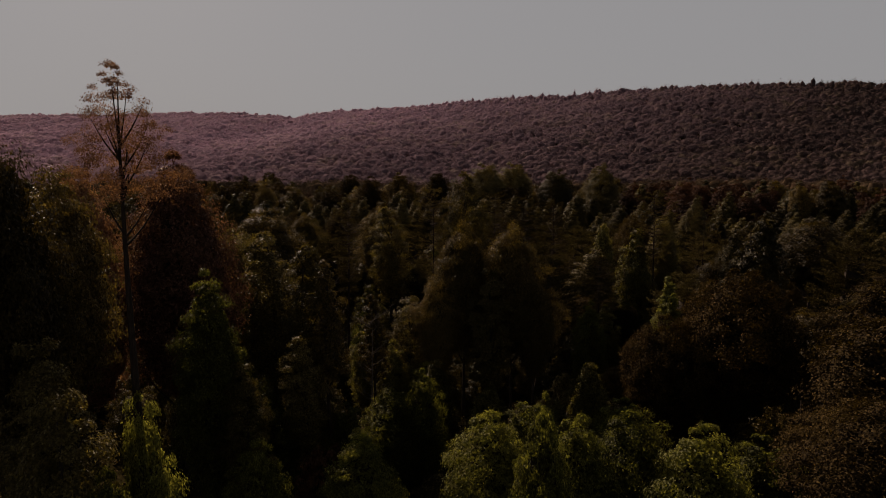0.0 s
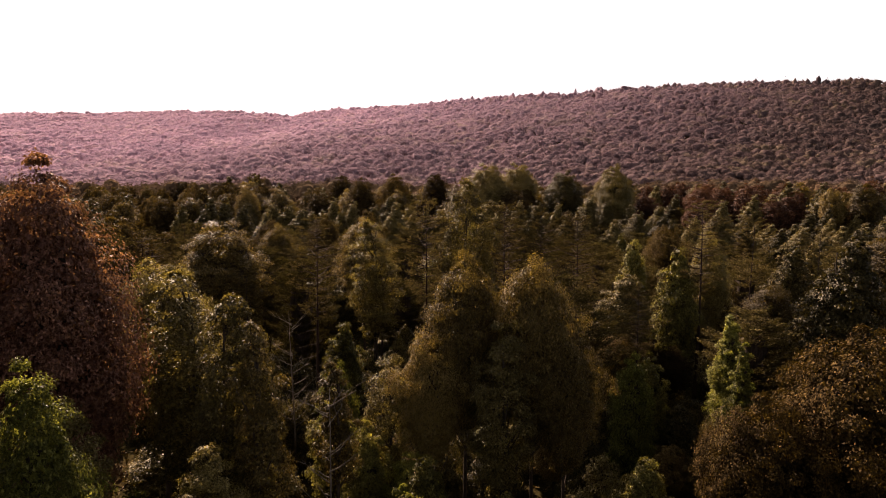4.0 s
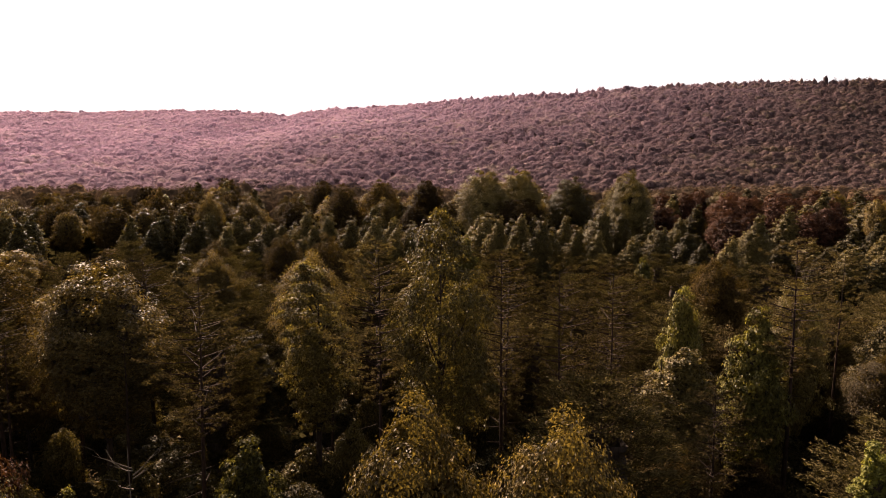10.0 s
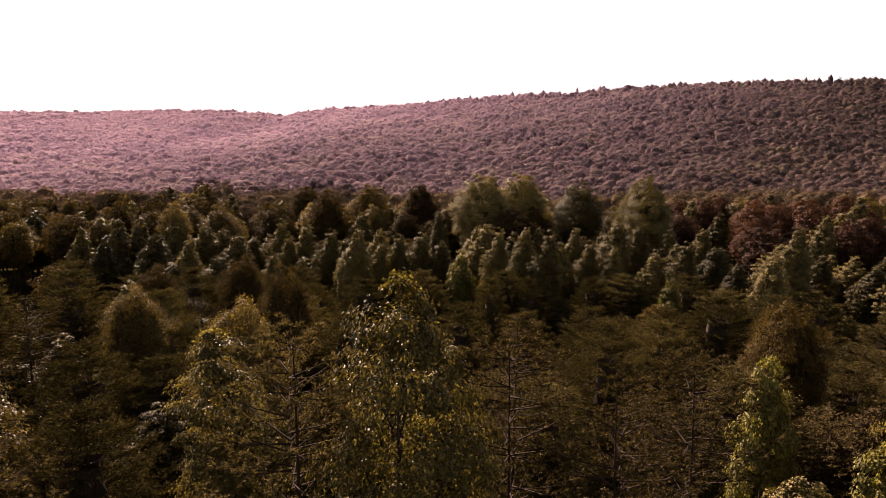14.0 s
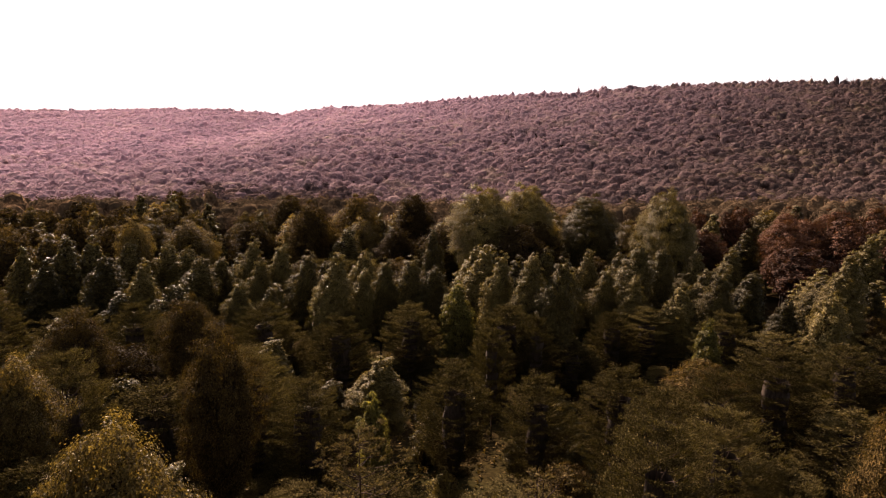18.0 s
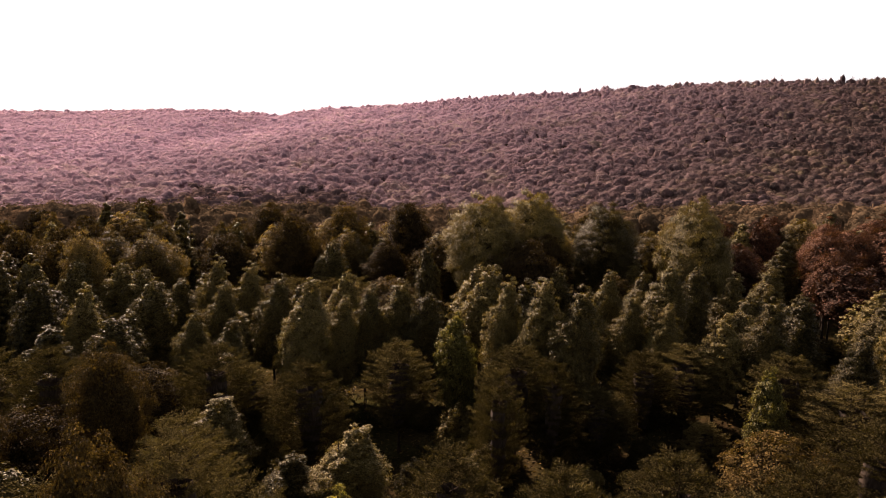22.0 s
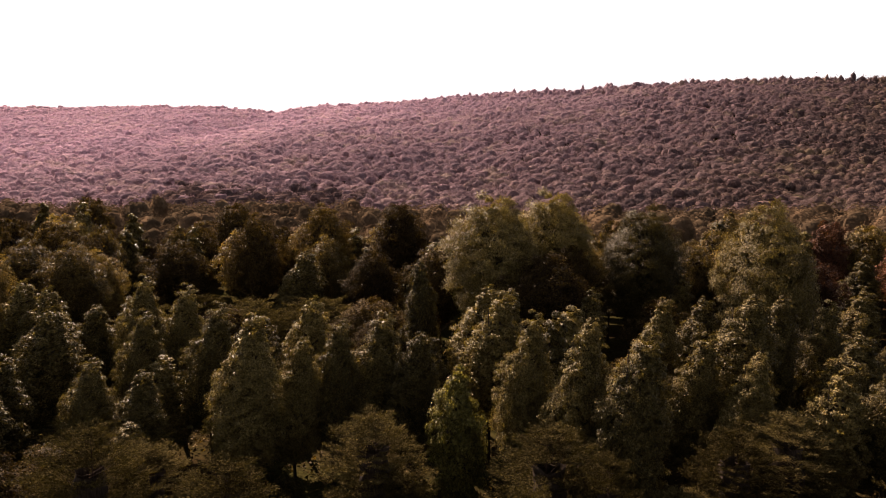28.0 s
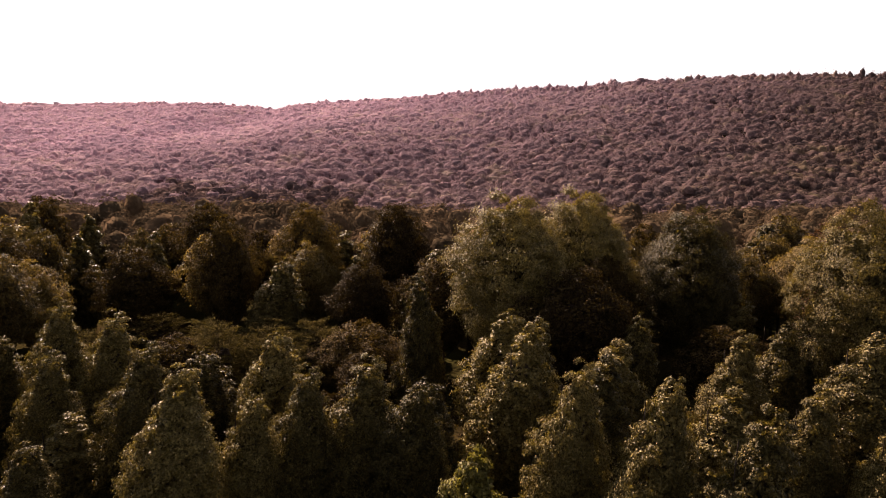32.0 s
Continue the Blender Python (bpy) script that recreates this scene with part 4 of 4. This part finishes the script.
def undergrowth():
    """Low leafy cover of the near forest floor."""
    g = Growth(77)
    n = 60000
    py = 14 + 190 * g.r.uniform(0, 1, n) ** 0.8
    px = g.r.uniform(-1, 1, n) * (0.62 * py + 8)
    lift = np.clip(0.55 + 0.5 * wave(px, py, 3.2, 41) + 0.3 * wave(px, py, 8, 42), 0.05, 1.6)
    at = np.stack((px, py, land(px, py) + lift * g.r.uniform(0.4, 1.0, n)), 1)
    g.blades(at, g.r.normal(size=(n, 3)) * 0.5 + np.array((0, 0, 1)), 0.5, 0.36, kite=False)
    tagged(new("undergrowth", g.mesh("undergrowth", LEAF["dark"])), "low dark green undergrowth covering the forest floor", "undergrowth", kind="stuff")


undergrowth()


def dry_grass():
    g = Growth(79)
    n = 2600
    py = g.r.uniform(41, 57, n)
    px = -9.6 + 0.8 * np.sin(py * 0.4) + g.r.normal(0, 1.1, n)
    at = np.stack((px, py, land(px, py) + 0.28), 1)
    up = np.array((0, 0, 1)) + g.r.normal(size=(n, 3)) * 0.3
    g.blades(at, g.r.normal(size=(n, 3)), 0.7, 0.09, up / np.linalg.norm(up, axis=1)[:, None], kite=False)
    tagged(new("dry_grass", g.mesh("dry_grass", LEAF["straw"])), "strip of dry orange-brown grass in the clearing", "grass", kind="stuff")


dry_grass()


# ---- the woods of the valley and of the hill: past counting ----
def crown_template(seed, rings, around):
    """The shaded inside of a far crown of radius 1: an uneven dome, as triangles and quads."""
    r = np.random.RandomState(seed)
    a = np.linspace(0, 2.0, rings + 1)[1:, None]
    w = np.arange(around) * 2 * np.pi / around
    d = np.stack((np.sin(a) * np.cos(w), np.sin(a) * np.sin(w), np.cos(a) + 0 * w), -1).reshape(-1, 3)
    d = np.concatenate((np.array([[0, 0, 1.0]]), d)) * r.uniform(0.62, 1.0, (1 + rings * around, 1))
    j, k = np.arange(around), (np.arange(around) + 1) % around
    b = np.arange(rings - 1)[:, None] * around + 1
    return d, np.stack((0 * j, 1 + j, 1 + k), 1), np.stack((b + j, b + j + around, b + k + around, b + k), -1).reshape(-1, 4)


def knobs(seed, count):
    """Directions of the main boughs of a far crown, which bulge."""
    r = np.random.RandomState(seed)
    k = r.normal(size=(count, 3))
    k[:, 2] = np.abs(k[:, 2]) * 0.8 + 0.1
    return k / np.linalg.norm(k, axis=1)[:, None]


def canopy_mass(name, spots, templates, mat, label, leaf=0.0, leaves=0, seed=1):
    """One mesh of many crowns. spots: rows of x, y, centre height, radius, height."""
    r = np.random.RandomState(seed)
    vs, tris, quads, n = [], [], [], 0
    pick = r.randint(0, len(templates), len(spots))
    for t, (tv, tt, tq) in enumerate(templates):
        s = spots[pick == t]
        if not len(s):
            continue
        a = r.uniform(0, 6.28, len(s))
        c, q = np.cos(a)[:, None], np.sin(a)[:, None]
        x, y, z = tv[:, 0], tv[:, 1], tv[:, 2]
        v = np.stack((s[:, 0:1] + (c * x - q * y) * s[:, 3:4], s[:, 1:2] + (q * x + c * y) * s[:, 3:4], s[:, 2:3] + z * s[:, 4:5]), -1)
        off = n + np.arange(len(s))[:, None, None] * len(tv)
        tris.append((tt + off).reshape(-1, 3))
        quads.append((tq + off).reshape(-1, 4))
        vs.append(v.reshape(-1, 3))
        n += len(s) * len(tv)
    if leaves:
        g = Growth(seed)
        d = g.r.normal(size=(len(spots), leaves, 3))
        d[..., 2] = np.abs(d[..., 2])
        d /= np.linalg.norm(d, axis=2)[..., None]
        bulge = np.zeros(d.shape[:2])
        for i in range(12):
            rows = np.arange(len(spots)) % 12 == i
            near = (d[rows] @ knobs(seed + i, 9).T).max(axis=2)
            bulge[rows] = np.clip((near - 0.70) / 0.28, 0, 1) ** 0.6
        reach = (0.80 + 0.24 * bulge[..., None]) * g.r.uniform(0.92, 1.06, (len(spots), leaves, 1))
        at = spots[:, None, :3] + d * np.stack((spots[:, 3], spots[:, 3], spots[:, 4]), -1)[:, None] * reach
        g.blades(at.reshape(-1, 3), (d + 0.13 * g.r.normal(size=d.shape)).reshape(-1, 3), leaf, leaf * 0.9, kite=False)
        vs += g.v
        tris += [f + n for f in g.f]
    me = build_mesh(name, np.concatenate(vs), tris + quads, [mat], smoothed=True)
    return tagged(new(name, me), label, "woods", kind="stuff")


def scatter(y0, y1, x0, x1, step, seed):
    r = np.random.RandomState(seed)
    gx, gy = np.meshgrid(np.arange(x0, x1, step), np.arange(y0, y1, step * 0.87))
    gx = gx + (np.arange(gx.shape[0]) % 2)[:, None] * step / 2
    return (gx + r.uniform(-0.36, 0.36, gx.shape) * step).ravel(), (gy + r.uniform(-0.36, 0.36, gx.shape) * step).ravel(), r


x, y, r = scatter(240, 452, -330, 330, 6.6, 31)
keep = np.abs(x) < 0.68 * y + 12
x, y = x[keep], y[keep]
rad = 6.6 * r.uniform(0.46, 0.70, len(x))
tops = land(x, y) + 19.5 - 3 * smooth(250, 440, y) + r.uniform(-3.5, 2.5, len(x))
spots = np.stack((x, y, tops - rad * 1.1, rad, rad * r.uniform(0.95, 1.4, len(x))), 1)
edge = y < 285
shaded = [crown_template(i, 3, 7) for i in range(5)]
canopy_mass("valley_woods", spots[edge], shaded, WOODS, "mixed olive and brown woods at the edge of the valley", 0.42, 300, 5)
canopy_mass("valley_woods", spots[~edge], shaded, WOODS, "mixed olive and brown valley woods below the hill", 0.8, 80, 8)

x, y, r = scatter(446, 1720, -1100, 900, 6.9, 33)
u = hill_share(x, y)
keep = (u < 1.05) & (u > -0.02) & (np.abs(x - 2) < 0.68 * (y - 40) + 15) & (r.uniform(0, 1, len(x)) < 0.93)
x, y, u = x[keep], y[keep], u[keep]
rad = np.clip(6.9 * 0.70 * np.exp(r.normal(0, 0.28, len(x))), 2.6, 8.5)
crest = np.where(u > 0.94, (3.5 + 4.5 * smooth(-100, 300, x)) * r.uniform(0.2, 1, len(x)) * (r.uniform(0, 1, len(x)) < 0.2) + 2.0 * np.clip(wave(x, y, 16, 91), -0.7, 1.6) + 2.6 * np.clip(wave(x, 0 * y, 7, 95), -0.4, 1.4) - 0.8, 0)
tops = land(x, y) + 12.2 + 0.35 * (rad - 5) + r.normal(0, 1.2, len(x)) + 1.2 * wave(x, y, 14, 92) + crest
deep = rad * r.uniform(0.7, 1.05, len(x)) + np.maximum(crest, 0)
spots = np.stack((x, y, tops - deep, rad, deep), 1)
close = u < 0.34
# shadow zone at the foot of the slope: a ragged band of darker crowns
band = 520 + 26 * wave(x, y, 40, 93) + 14 * r.normal(size=len(x))
stand = ((x > -190) & (x < -55) & (y < band + 45) | (x > 70) & (x < 190) & (y < band - 10)) & (r.uniform(0, 1, len(x)) < 0.92)
canopy_mass("evergreen_stand", spots[stand], [crown_template(80 + i, 3, 8) for i in range(4)], FOOT_SHADE,
            "dark evergreen stand at the foot of the hill", 0.85, 70, 9)
spots, close = spots[~stand], close[~stand]
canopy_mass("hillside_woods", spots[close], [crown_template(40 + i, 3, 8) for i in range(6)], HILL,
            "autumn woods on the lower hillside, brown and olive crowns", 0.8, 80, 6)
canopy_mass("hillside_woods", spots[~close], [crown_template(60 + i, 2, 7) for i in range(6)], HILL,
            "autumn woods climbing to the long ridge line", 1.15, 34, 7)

for group in KIND.values():
    for ob in group:
        if ob.name not in USED:
            for o in (*ob.children_recursive, ob):
                bpy.data.objects.remove(o)
